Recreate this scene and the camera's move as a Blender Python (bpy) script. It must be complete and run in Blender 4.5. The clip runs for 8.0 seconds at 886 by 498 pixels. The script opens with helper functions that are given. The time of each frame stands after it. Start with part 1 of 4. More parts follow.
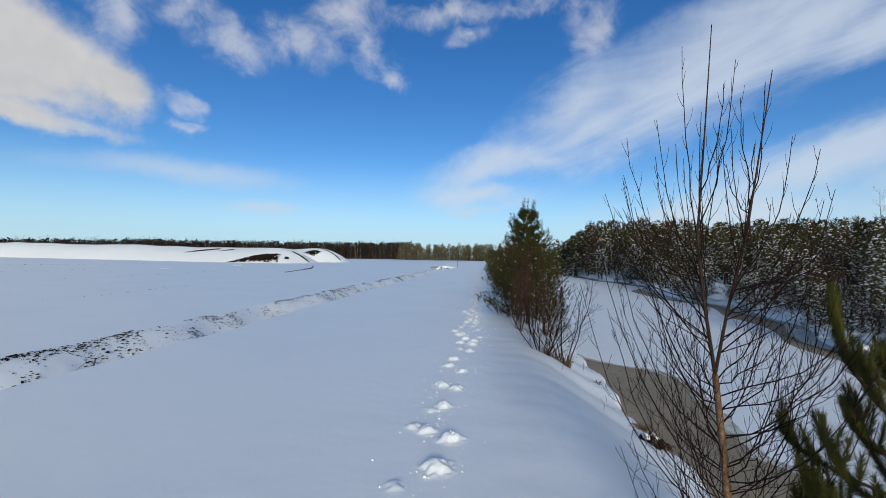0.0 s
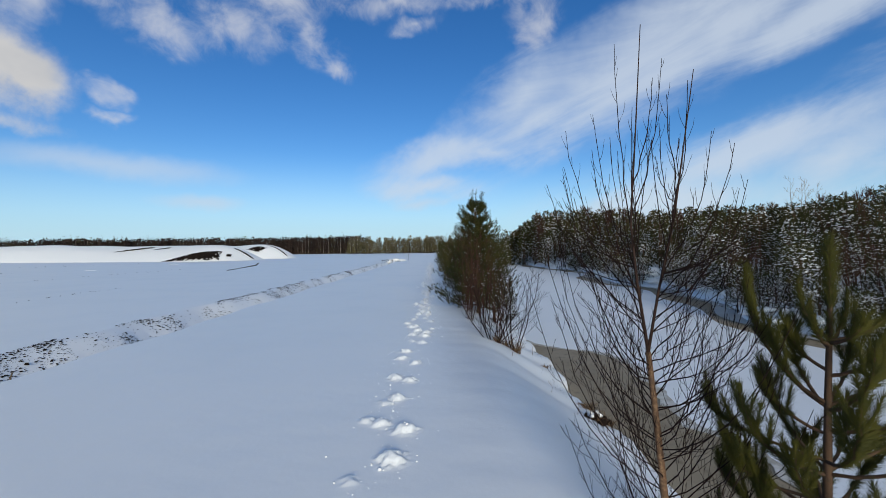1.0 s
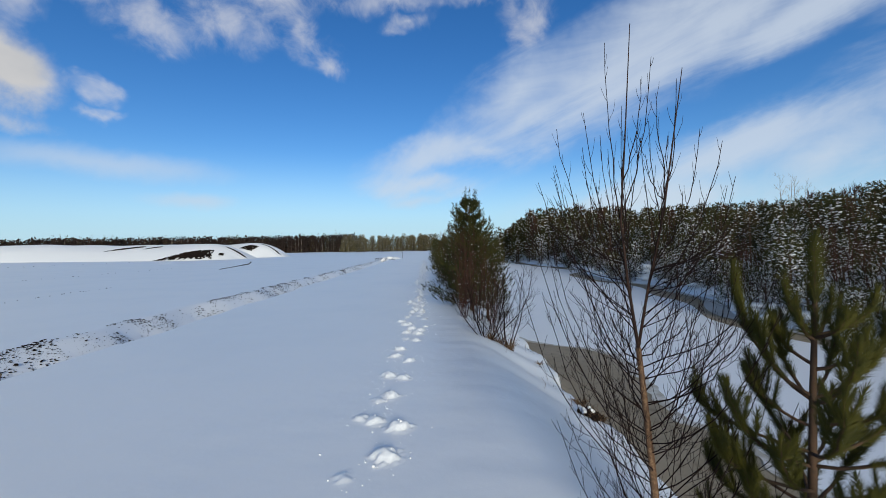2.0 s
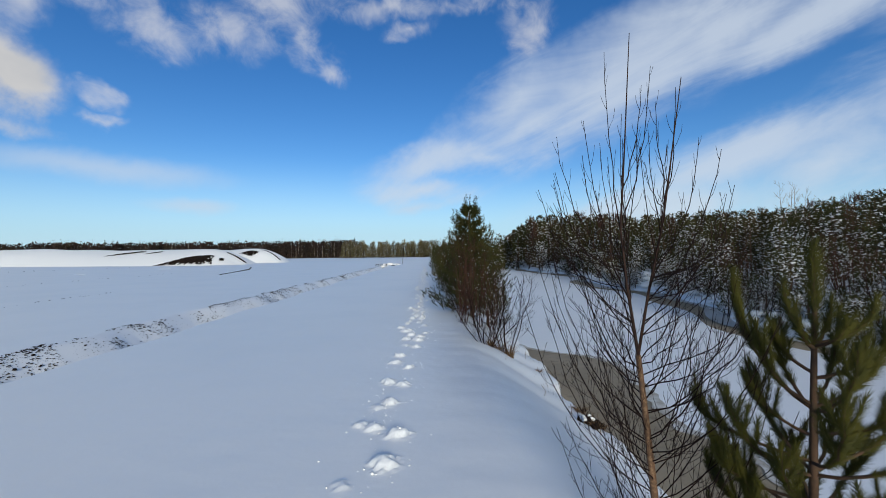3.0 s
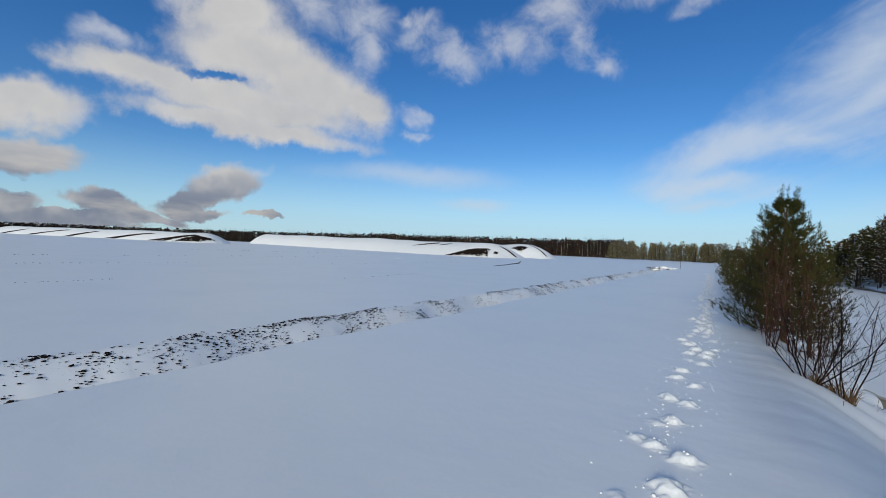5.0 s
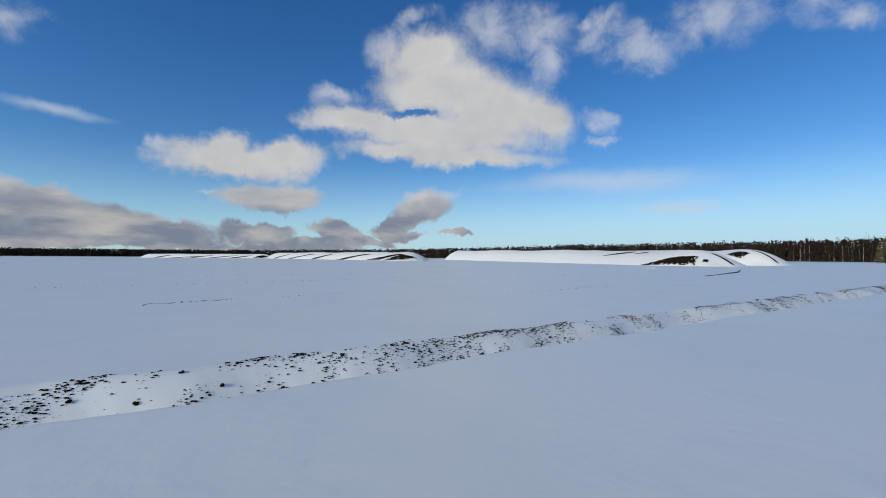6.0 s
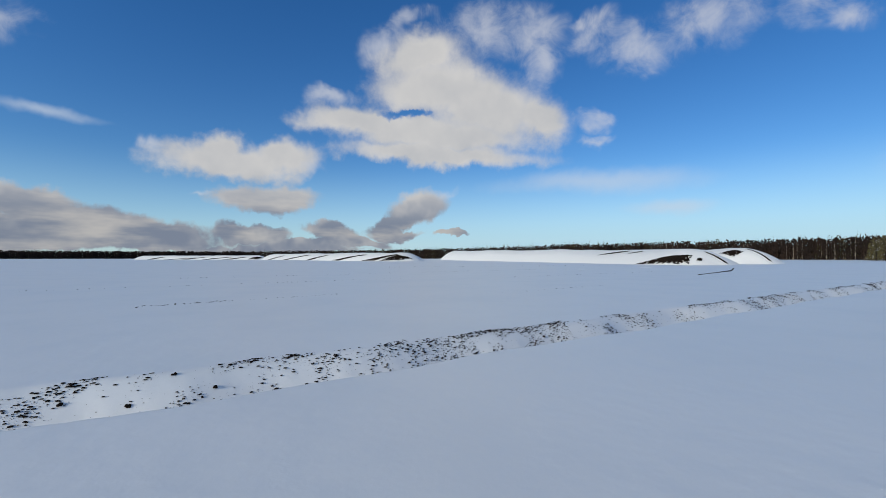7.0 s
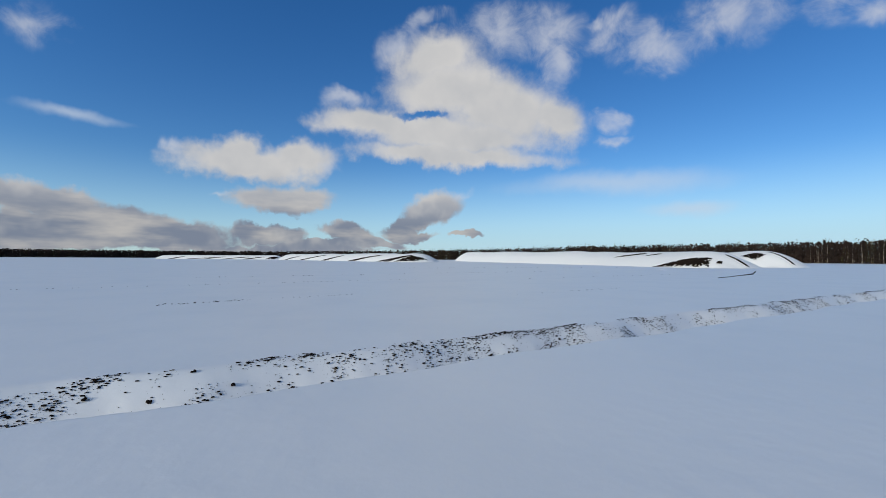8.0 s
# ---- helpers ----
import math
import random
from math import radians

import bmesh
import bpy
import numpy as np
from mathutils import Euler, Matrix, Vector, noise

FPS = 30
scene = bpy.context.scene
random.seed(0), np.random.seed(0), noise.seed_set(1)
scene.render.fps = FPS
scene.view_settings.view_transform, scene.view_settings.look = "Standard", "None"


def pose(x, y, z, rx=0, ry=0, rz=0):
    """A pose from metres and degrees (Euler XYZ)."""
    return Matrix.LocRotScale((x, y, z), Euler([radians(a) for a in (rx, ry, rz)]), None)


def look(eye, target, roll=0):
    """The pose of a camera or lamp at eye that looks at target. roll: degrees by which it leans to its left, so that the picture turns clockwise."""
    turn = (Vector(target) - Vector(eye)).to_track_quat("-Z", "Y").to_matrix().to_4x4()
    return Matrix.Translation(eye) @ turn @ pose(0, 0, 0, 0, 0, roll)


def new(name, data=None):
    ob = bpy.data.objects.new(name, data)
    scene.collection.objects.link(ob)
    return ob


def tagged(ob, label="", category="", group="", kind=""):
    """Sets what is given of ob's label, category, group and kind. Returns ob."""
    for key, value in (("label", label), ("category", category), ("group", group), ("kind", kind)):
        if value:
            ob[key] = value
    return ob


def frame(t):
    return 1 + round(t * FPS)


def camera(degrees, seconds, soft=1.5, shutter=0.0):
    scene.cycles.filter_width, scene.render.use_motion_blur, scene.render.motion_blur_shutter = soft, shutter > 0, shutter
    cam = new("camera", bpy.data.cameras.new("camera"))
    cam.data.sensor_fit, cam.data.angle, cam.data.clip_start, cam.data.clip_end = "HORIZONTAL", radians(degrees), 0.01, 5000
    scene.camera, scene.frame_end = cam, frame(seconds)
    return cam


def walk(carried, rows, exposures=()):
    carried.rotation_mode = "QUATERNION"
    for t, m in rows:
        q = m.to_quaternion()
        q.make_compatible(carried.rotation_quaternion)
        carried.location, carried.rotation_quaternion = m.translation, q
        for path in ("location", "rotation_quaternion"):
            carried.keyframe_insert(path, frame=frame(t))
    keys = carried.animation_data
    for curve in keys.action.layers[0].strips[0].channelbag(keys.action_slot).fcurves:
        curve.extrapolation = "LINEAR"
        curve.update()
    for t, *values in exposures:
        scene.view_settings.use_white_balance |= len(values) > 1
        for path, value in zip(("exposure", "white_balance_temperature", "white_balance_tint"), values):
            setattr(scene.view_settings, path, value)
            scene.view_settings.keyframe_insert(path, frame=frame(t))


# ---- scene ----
cam = camera(91.0, 8.0, soft=0.65)
# seconds, eye x y z, yaw, pitch, roll
ROWS = [
    (0.0, -0.000, -0.000, 1.500, 5.21, 1.20, -0.75),
    (0.5, 0.004, -0.010, 1.500, 1.80, 0.18, 1.75),
    (1.0, 0.013, -0.018, 1.501, -1.24, 0.18, 0.81),
    (1.5, 0.020, -0.024, 1.500, -2.01, -0.41, 1.12),
    (3.0, 0.021, -0.035, 1.501, -2.02, 0.72, 0.78),
    (3.5, 0.017, -0.034, 1.500, -1.34, 0.31, 0.84),
    (4.0, 0.015, -0.026, 1.499, 1.54, -0.31, 0.74),
    (4.5, -0.026, -0.037, 1.504, 11.36, -0.84, -0.40),
    (5.0, -0.123, 0.023, 1.451, 31.82, 0.00, -2.41),
    (5.2, -0.157, -0.006, 1.446, 41.26, -0.20, -1.61),
    (5.4, -0.140, -0.016, 1.455, 48.80, 0.25, -1.00),
    (5.7, -0.110, -0.012, 1.462, 54.60, 0.85, -0.50),
    (6.0, -0.080, -0.010, 1.468, 56.00, 1.10, -0.30),
    (6.3, -0.070, 0.002, 1.464, 56.01, 1.18, -0.21),
    (6.5, -0.053, 0.008, 1.478, 55.39, 1.14, 0.10),
    (7.0, -0.043, 0.012, 1.466, 55.44, 1.14, 0.04),
    (7.5, -0.047, 0.003, 1.476, 55.45, 1.20, -0.29),
    (8.0, -0.053, 0.006, 1.465, 57.35, 1.28, -0.34),
]
walk(cam, [(t, pose(x, y, z, 90 + pitch, roll, yaw)) for t, x, y, z, yaw, pitch, roll in ROWS],
     exposures=((0.0, -0.02), (0.5, -0.07), (1.0, -0.03), (4.4, -0.03), (5.1, -0.12), (6.5, -0.10), (8.0, -0.09)))
scene.view_settings.exposure = 0.0

# ---- world: sky with clouds, and the low veiled sun behind the walker ----
SUN_AZ, SUN_EL = 171.0, 15.0      # degrees, azimuth from +y towards +x


class Graph:
    """Short hand for building a node tree."""

    def __init__(self, tree):
        self.tree = tree
        tree.nodes.clear()

    def node(self, kind):
        return self.tree.nodes.new(kind)

    def link(self, a, b):
        self.tree.links.new(a, b)

    def put(self, value, socket):
        if isinstance(value, bpy.types.NodeSocket):
            self.link(value, socket)
        else:
            socket.default_value = value

    def math(self, op, a, b=0.0, c=0.0, clamp=False):
        n = self.node("ShaderNodeMath")
        n.operation, n.use_clamp = op, clamp
        for i, v in enumerate((a, b, c)):
            self.put(v, n.inputs[i])
        return n.outputs[0]

    def vmath(self, op, a, b=(0, 0, 0), scale=1.0):
        n = self.node("ShaderNodeVectorMath")
        n.operation = op
        self.put(a, n.inputs[0])
        self.put(b, n.inputs[1])
        if op == "SCALE":
            n.inputs[3].default_value = scale
        return n.outputs["Value" if op in ("LENGTH", "DOT_PRODUCT") else "Vector"]

    def noise(self, vec, scale, detail=4.0, rough=0.55, colour=False, distortion=0.0):
        n = self.node("ShaderNodeTexNoise")
        self.put(vec, n.inputs["Vector"])
        n.inputs["Scale"].default_value, n.inputs["Detail"].default_value = scale, detail
        n.inputs["Roughness"].default_value, n.inputs["Distortion"].default_value = rough, distortion
        return n.outputs["Color" if colour else "Fac"]

    def step(self, v, lo, hi, a=0.0, b=1.0):
        n = self.node("ShaderNodeMapRange")
        n.interpolation_type = "SMOOTHSTEP"
        for key, val in zip(("Value", "From Min", "From Max", "To Min", "To Max"), (v, lo, hi, a, b)):
            self.put(val, n.inputs[key])
        return n.outputs[0]

    def mix(self, fac, a, b, blend="MIX"):
        n = self.node("ShaderNodeMix")
        n.data_type, n.blend_type = "RGBA", blend
        self.put(fac, n.inputs[0])
        self.put(a, n.inputs[6])
        self.put(b, n.inputs[7])
        return n.outputs[2]


def bearing(az, el):
    a, e = radians(az), radians(el)
    return Vector((math.sin(a) * math.cos(e), math.cos(a) * math.cos(e), math.sin(e)))


# azimuth, elevation, half width, half height, tilt: all in degrees
CUMULUS = [
    (-57.1, 20.8, 8.0, 3.4, 1), (-50.4, 19.1, 9.5, 4.3, -16), (-58.3, 24.4, 5.1, 2.8, 10), (-66.0, 17.2, 7.5, 2.0, 0), (-56.4, 15.8, 12.6, 2.5, -3),
    (-56.4, 13.3, 12.9, 1.7, -3), (-42.8, 17.3, 3.2, 2.6, -23), (-81.5, 11.0, 7.6, 2.2, 2), (-82.0, 12.6, 3.0, 1.8, 6), (-75.7, 12.2, 3.8, 2.1, 4),
    (-77.5, 7.2, 5.4, 1.7, 3), (-58.6, 6.6, 3.6, 2.3, 12), (-61.5, 4.5, 4.1, 1.2, 18), (-61.6, 3.0, 3.4, 0.7, 0), (-69.9, 3.0, 3.7, 1.0, -10),
    (-67.0, 1.9, 4.5, 0.7, 0), (-73.0, 1.8, 4.5, 0.6, 0), (-79.5, 2.8, 3.3, 1.1, 1), (-100.2, 5.7, 4.7, 1.4, -14), (-96.6, 3.3, 8.5, 1.8, 0),
    (-90.6, 2.9, 7.8, 1.6, -8), (-98.6, 1.6, 9.3, 1.2, 1), (-80.7, 1.1, 14.7, 0.5, 0), (-54.2, 2.7, 2.2, 0.4, 0)]
# the slit of blue between the big cloud's two arms
SLIT = [(-60.7, 18.2, 4.1, 0.5, -6)]
WISPS = [(-36.5, 16.6, 2.3, 1.3, -30), (-35.8, 13.9, 1.9, 0.9, -5), (-63.1, 26.4, 2.9, 2.4, 21), (-59.8, 29.0, 3.3, 1.3, 2), (-44.1, 27.0, 3.6, 2.7, -5),
         (-43.1, 23.9, 2.6, 3.5, -5), (-69.9, 20.4, 2.7, 1.3, 5), (-50.4, 27.4, 4.6, 2.7, -2), (-38.1, 26.7, 1.4, 0.6, -8), (-72.7, 11.6, 2.3, 1.5, 3),
         (-89.6, 11.9, 1.5, 1.2, 8), (-84.0, 7.0, 2.0, 0.5, 4), (-100.6, 21.3, 2.7, 2.0, -14), (-56.4, 8.2, 3.0, 1.0, 10), (-24.5, 25.1, 6.1, 2.2, 2),
         (-31.6, 24.5, 2.9, 1.7, -10), (-31.3, 23.9, 4.4, 2.1, -7), (-22.9, 25.3, 3.5, 3.0, -22), (-18.5, 28.5, 4.4, 2.4, 7), (-15.5, 25.5, 2.0, 3.5, 28),
         (-12.6, 23.6, 1.8, 2.1, 36), (-4.4, 29.8, 7.8, 1.5, 5), (-1.8, 27.6, 3.3, 1.3, 8), (6.7, 29.9, 4.4, 1.1, -5), (14.0, 27.5, 3.3, 2.8, -8),
         (-36.3, 26.1, 3.1, 1.6, 16)]
FAINT = [(-35.9, 9.4, 13.0, 1.5, 0), (-27.5, 6.2, 5.0, 0.9, 0), (-98.0, 14.1, 4.4, 0.7, -3), (-1.5, 6.0, 3.6, 0.8, 3)]
CIRRUS = [(23.2, 20.0, 25.0, 7.6, 21), (4.2, 13.0, 16.0, 4.4, 17), (13.0, 15.5, 14.0, 4.6, 20), (38.0, 10.0, 20.0, 5.6, 6), 
          (-0.4, 8.2, 10.0, 2.8, 0), 
          (35.8, 23.5, 11.0, 3.6, 14), (60.0, 16.0, 18.0, 8.0, 5),
          (12.0, 18.3, 13.2, 5.6, 22), (7.6, 12.6, 11.3, 2.8, 3), (42.1, 21.4, 12.0, 3.0, 12), (43.8, 8.4, 14.0, 5.0, 8), (30.0, 5.5, 24.0, 5.0, 3)]


def make_world():
    world = bpy.data.worlds.new("winter_sky")
    world.use_nodes = True
    scene.world = world
    g = Graph(world.node_tree)
    sky = g.node("ShaderNodeTexSky")
    sky.sky_type, sky.sun_disc, sky.sun_elevation, sky.sun_rotation = "NISHITA", False, radians(SUN_EL + SKY_LIFT), radians(SUN_AZ)
    sky.altitude, sky.air_density, sky.dust_density, sky.ozone_density = 0.0, 1.0, 0.0, 1.5
    way = g.node("ShaderNodeTexCoord").outputs["Generated"]
    up = g.node("ShaderNodeSeparateXYZ")
    g.link(way, up.inputs[0])

    def ragged(scale, amount, detail=5.0):
        shift = g.vmath("SUBTRACT", g.noise(way, scale, detail, 0.6, colour=True), (0.5, 0.5, 0.5))
        return g.vmath("ADD", way, g.vmath("SCALE", shift, scale=amount))

    def blobs(vec, rows, flat=0.0):
        best = -1.0
        for az, el, a, b, tilt in rows:
            p = bearing(az, el)
            e = p.cross(Vector((0, 0, 1))).normalized()
            n = e.cross(p)
            c, s = math.cos(radians(tilt)), math.sin(radians(tilt))
            m = Matrix((c * e + s * n, c * n - s * e, -p)).transposed()
            at = g.node("ShaderNodeMapping")
            at.vector_type = "TEXTURE"
            g.link(vec, at.inputs["Vector"])
            at.inputs["Location"].default_value = p
            at.inputs["Rotation"].default_value = m.to_euler()
            at.inputs["Scale"].default_value = (radians(a), radians(b), 0.35)
            inner = at.outputs[0]
            if flat:
                below = g.vmath("MINIMUM", inner, (0.0, 0.0, 0.0))
                inner = g.vmath("ADD", inner, g.vmath("MULTIPLY", below, (0.0, flat, 0.0)))
            d = g.math("SUBTRACT", 1.0, g.vmath("LENGTH", inner))
            best = g.math("SMOOTH_MAX", best, d, 0.3)
        return best

    # heaped clouds: feathered outline, soft grey bodies, darker flat undersides low down
    near = g.vmath("ADD", ragged(7.0, 0.075, 4.0), g.vmath("SCALE", g.vmath("SUBTRACT", g.noise(way, 26.0, 5.0, 0.6, colour=True), (0.5, 0.5, 0.5)), scale=0.030))
    heap = g.math("ADD", blobs(near, CUMULUS, 0.15), 0.10)
    heap = g.math("SUBTRACT", heap, g.step(blobs(near, SLIT), -0.2, 0.8, 0.0, 0.46))
    fine = g.noise(way, 13.0, 8.0, 0.62)
    rough = g.math("MULTIPLY", g.step(heap, -0.45, -0.10), g.step(heap, 0.10, 0.60, 1.15, 0.25))
    dens = g.math("MULTIPLY_ADD", g.math("SUBTRACT", fine, 0.5), rough, heap)
    low = g.step(up.outputs[2], 0.06, 0.19)
    a1 = g.math("MULTIPLY", g.step(dens, -0.22, g.step(up.outputs[2], 0.04, 0.22, 0.20, 0.56)), 0.97)
    lower = g.vmath("SUBTRACT", way, (0.0, 0.0, 0.035))
    relief = g.math("SUBTRACT", g.noise(lower, 6.0, 4.0, 0.5), g.noise(way, 6.0, 4.0, 0.5))
    lit = g.step(relief, -0.26, 0.16)
    body = g.mix(lit, (0.50, 0.515, 0.54, 1), (0.70, 0.685, 0.665, 1))
    core = g.mix(g.step(heap, 0.25, 0.8, 0.0, 0.45), body, (0.55, 0.555, 0.565, 1))
    flatter = g.node("ShaderNodeMapping")
    g.link(way, flatter.inputs["Vector"])
    flatter.inputs["Scale"].default_value = (1.0, 1.0, 4.0)
    layer = g.step(g.noise(flatter.outputs[0], 6.0, 4.0, 0.5), 0.42, 0.72)
    base = g.mix(layer, (0.20, 0.235, 0.315, 1), (0.50, 0.485, 0.475, 1))
    base = g.mix(g.step(relief, 0.0, 0.16, 0.0, 0.45), base, (0.66, 0.64, 0.61, 1))
    heap_col = g.mix(low, base, core)
    # torn wisps
    torn = blobs(ragged(7.0, 0.13, 4.0), WISPS)
    a2 = g.math("MULTIPLY", g.step(g.math("MULTIPLY_ADD", g.math("SUBTRACT", g.noise(way, 15.0, 8.0, 0.64, distortion=0.5), 0.5), g.step(torn, -0.5, 0.2, 0.0, 2.3), torn), -0.30, 1.30), 0.66)
    # thin high cloud drawn out along its streaks
    streak = g.node("ShaderNodeMapping")
    streak.vector_type = "TEXTURE"
    g.link(way, streak.inputs["Vector"])
    p = bearing(20, 18)
    e = p.cross(Vector((0, 0, 1))).normalized()
    n = e.cross(p)
    c, s = math.cos(radians(22)), math.sin(radians(22))
    streak.inputs["Rotation"].default_value = Matrix((c * e + s * n, c * n - s * e, -p)).transposed().to_euler()
    streak.inputs["Scale"].default_value = (3.2, 0.75, 1.0)
    veil = blobs(ragged(5.0, 0.10), CIRRUS)
    fibre = g.noise(streak.outputs[0], 7.0, 6.0, 0.6, distortion=0.6)
    a3 = g.math("MULTIPLY", g.step(g.math("MULTIPLY_ADD", g.math("SUBTRACT", fibre, 0.5), g.step(veil, -0.1, 0.25, 0.0, 1.5), veil), 0.0, 0.95), 0.78)

    thin = blobs(ragged(5.0, 0.06), FAINT)
    a4 = g.math("MULTIPLY", g.step(g.math("MULTIPLY_ADD", g.math("SUBTRACT", fibre, 0.5), 0.7, thin), -0.3, 1.0), 0.55)

    clear = g.node("ShaderNodeHueSaturation")
    g.link(sky.outputs[0], clear.inputs["Color"])
    clear.inputs["Saturation"].default_value, clear.inputs["Value"].default_value = SKY_SAT, SKY_GAIN
    blue = g.mix(1.0, clear.outputs[0], (0.77, 1.0, 1.27, 1), "MULTIPLY")
    blue = g.mix(g.math("MULTIPLY", g.step(up.outputs[2], -0.03, 0.22, 0.95, 0.0), g.step(g.vmath("DOT_PRODUCT", way, tuple(bearing(5, 5))), -0.1, 0.85, 0.62, 1.0)), blue, (0.44, 0.67, 0.86, 1))
    # the thin cloud sheet behind the walker that veils the sun
    sheet = g.step(g.vmath("DOT_PRODUCT", way, tuple(bearing(SUN_AZ, 50))), 0.42, 0.85)
    blue = g.mix(g.math("MULTIPLY", sheet, 0.9), blue, (0.35, 0.42, 0.49, 1))
    col = g.mix(a3, blue, (0.62, 0.70, 0.80, 1))
    col = g.mix(a4, col, (0.60, 0.68, 0.78, 1))
    col = g.mix(a2, col, (0.66, 0.68, 0.73, 1))
    col = g.mix(a1, col, heap_col)
    back = g.node("ShaderNodeBackground")
    g.link(col, back.inputs["Color"])
    back.inputs["Strength"].default_value = SKY_STRENGTH
    out = g.node("ShaderNodeOutputWorld")
    g.link(back.outputs[0], out.inputs["Surface"])


SKY_LIFT, SKY_SAT, SKY_GAIN, SKY_STRENGTH = 15.0, 1.34, 0.092, 1.0
make_world()
lamp = bpy.data.lights.new("sun", "SUN")
lamp.energy, lamp.angle, lamp.color = 3.15, radians(16.0), (0.98, 0.94, 0.80)
sun = new("sun", lamp)
sun.matrix_world = look(bearing(SUN_AZ, SUN_EL) * 100, (0, 0, 0))


# ---- materials ----
def material(name, colour, rough=0.7, spec=0.3, grain=None, stain=None, bump=(), metal=0.0, vary=0.0):
    """grain, stain: (scale, colour, low, high) mixed in by noise; bump: (scale, height in metres) rows; vary: brightness spread between objects."""
    m = bpy.data.materials.new(name)
    m.use_nodes = True
    g = Graph(m.node_tree)
    out = g.node("ShaderNodeOutputMaterial")
    b = g.node("ShaderNodeBsdfPrincipled")
    g.link(b.outputs[0], out.inputs["Surface"])
    where = g.node("ShaderNodeTexCoord").outputs["Object"]
    col = (*colour, 1)
    for extra in (grain, stain):
        if extra:
            scale, other, lo, hi = extra
            col = g.mix(g.step(g.noise(where, scale, 5.0, 0.6), lo, hi), col, (*other, 1))
    if vary:
        rnd = g.node("ShaderNodeObjectInfo").outputs["Random"]
        h = g.node("ShaderNodeHueSaturation")
        g.put(col, h.inputs["Color"])
        g.link(g.step(rnd, 0, 1, 1 - vary, 1 + vary), h.inputs["Value"])
        col = h.outputs[0]
    g.put(col, b.inputs["Base Color"])
    b.inputs["Roughness"].default_value, b.inputs["Metallic"].default_value = rough, metal
    b.inputs["Specular IOR Level"].default_value = spec
    normal = None
    for scale, height in bump:
        n = g.node("ShaderNodeBump")
        n.inputs["Strength"].default_value, n.inputs["Distance"].default_value = 1.0, height
        g.link(g.noise(where, scale, 4.0, 0.6), n.inputs["Height"])
        if normal:
            g.link(normal, n.inputs["Normal"])
        normal = n.outputs[0]
    if normal:
        g.link(normal, b.inputs["Normal"])
    return m


SNOW = material("snow", (0.80, 0.81, 0.83), 0.42, 0.55, grain=(0.35, (0.76, 0.78, 0.81), 0.4, 0.7), bump=((0.5, 0.03), (2.3, 0.005), (17.0, 0.0009), (60.0, 0.0007)))
SNOW_LUMP = material("loose_snow", (0.84, 0.84, 0.84), 0.6, 0.25, bump=((30.0, 0.004),))
SNOW_HEAP = material("heap_snow", (0.84, 0.84, 0.84), 0.6, 0.2, bump=((0.6, 0.08), (4.0, 0.02)))
SLUSH = material("slush_ice", (0.24, 0.19, 0.12), 0.55, 0.25, grain=(0.9, (0.29, 0.235, 0.16), 0.35, 0.7), stain=(7.0, (0.17, 0.13, 0.08), 0.5, 0.75), bump=((14.0, 0.002),))
WET_ICE = material("wet_grey_ice", (0.44, 0.42, 0.39), 0.5, 0.3, grain=(0.8, (0.5, 0.50, 0.48), 0.4, 0.65), bump=((5.0, 0.01),))
GREY_SLUSH = material("grey_slush", (0.37, 0.34, 0.29), 0.55, 0.3, grain=(5.0, (0.56, 0.55, 0.52), 0.4, 0.65), bump=((12.0, 0.004),))
PEAT = material("peat_soil", (0.013, 0.009, 0.007), 0.95, 0.06, grain=(7.0, (0.034, 0.021, 0.015), 0.5, 0.75), bump=((25.0, 0.02),))


def mesh(name, verts, faces, smooth=True):
    me = bpy.data.meshes.new(name)
    me.from_pydata([tuple(map(float, v)) for v in verts], [], [tuple(map(int, f)) for f in faces])
    if smooth:
        me.shade_smooth()
    return me


def solid(name, me, mat, parent=None, label=""):
    ob = new(name, me)
    if mat and not me.materials:
        me.materials.append(mat)
    if parent:
        ob.parent = parent
    return tagged(ob, label=label)


def thing(name, label, category, place=(0, 0, 0), group="", kind="", turn=0.0, scale=1.0):
    ob = new(name)
    ob.location, ob.rotation_euler.z, ob.scale = place, turn, (scale,) * 3
    return tagged(ob, label, category, group, kind)


# ---- the ground ----
def smooth(t):
    t = np.clip(t, 0, 1)
    return t * t * (3 - 2 * t)


def waves(x, y, scale, seed):
    """Cheap smooth noise from a few sines."""
    rng = np.random.default_rng(seed)
    total = 0
    for k in range(6):
        a, p, q = rng.uniform(0, math.tau), rng.uniform(0, math.tau), scale * rng.uniform(0.6, 1.7)
        total = total + np.sin((x * math.cos(a) + y * math.sin(a)) / q + p)
    return total / 6


WATER = -0.90


def shore(y):
    """The near shore's x at each y."""
    return 2.2 + 0.16 * np.exp(-((y - 10.3) / 0.9) ** 2) + 0.25 * smooth((3.9 - y) / 2.2) + (0.10 * np.sin(y * 1.7) + 0.05 * np.sin(y * 5.1 + 1)) * smooth((y - 3) / 3)


def far_shore(y):
    return 10.3 + 2.0 * smooth((y - 13) / 6) + 2.6 * smooth((y - 28) / 14) - 1.6 * smooth((y - 45) / 25) + 0.5 * np.sin(y / 3.1) + 0.25 * np.sin(y / 1.3 + 2)


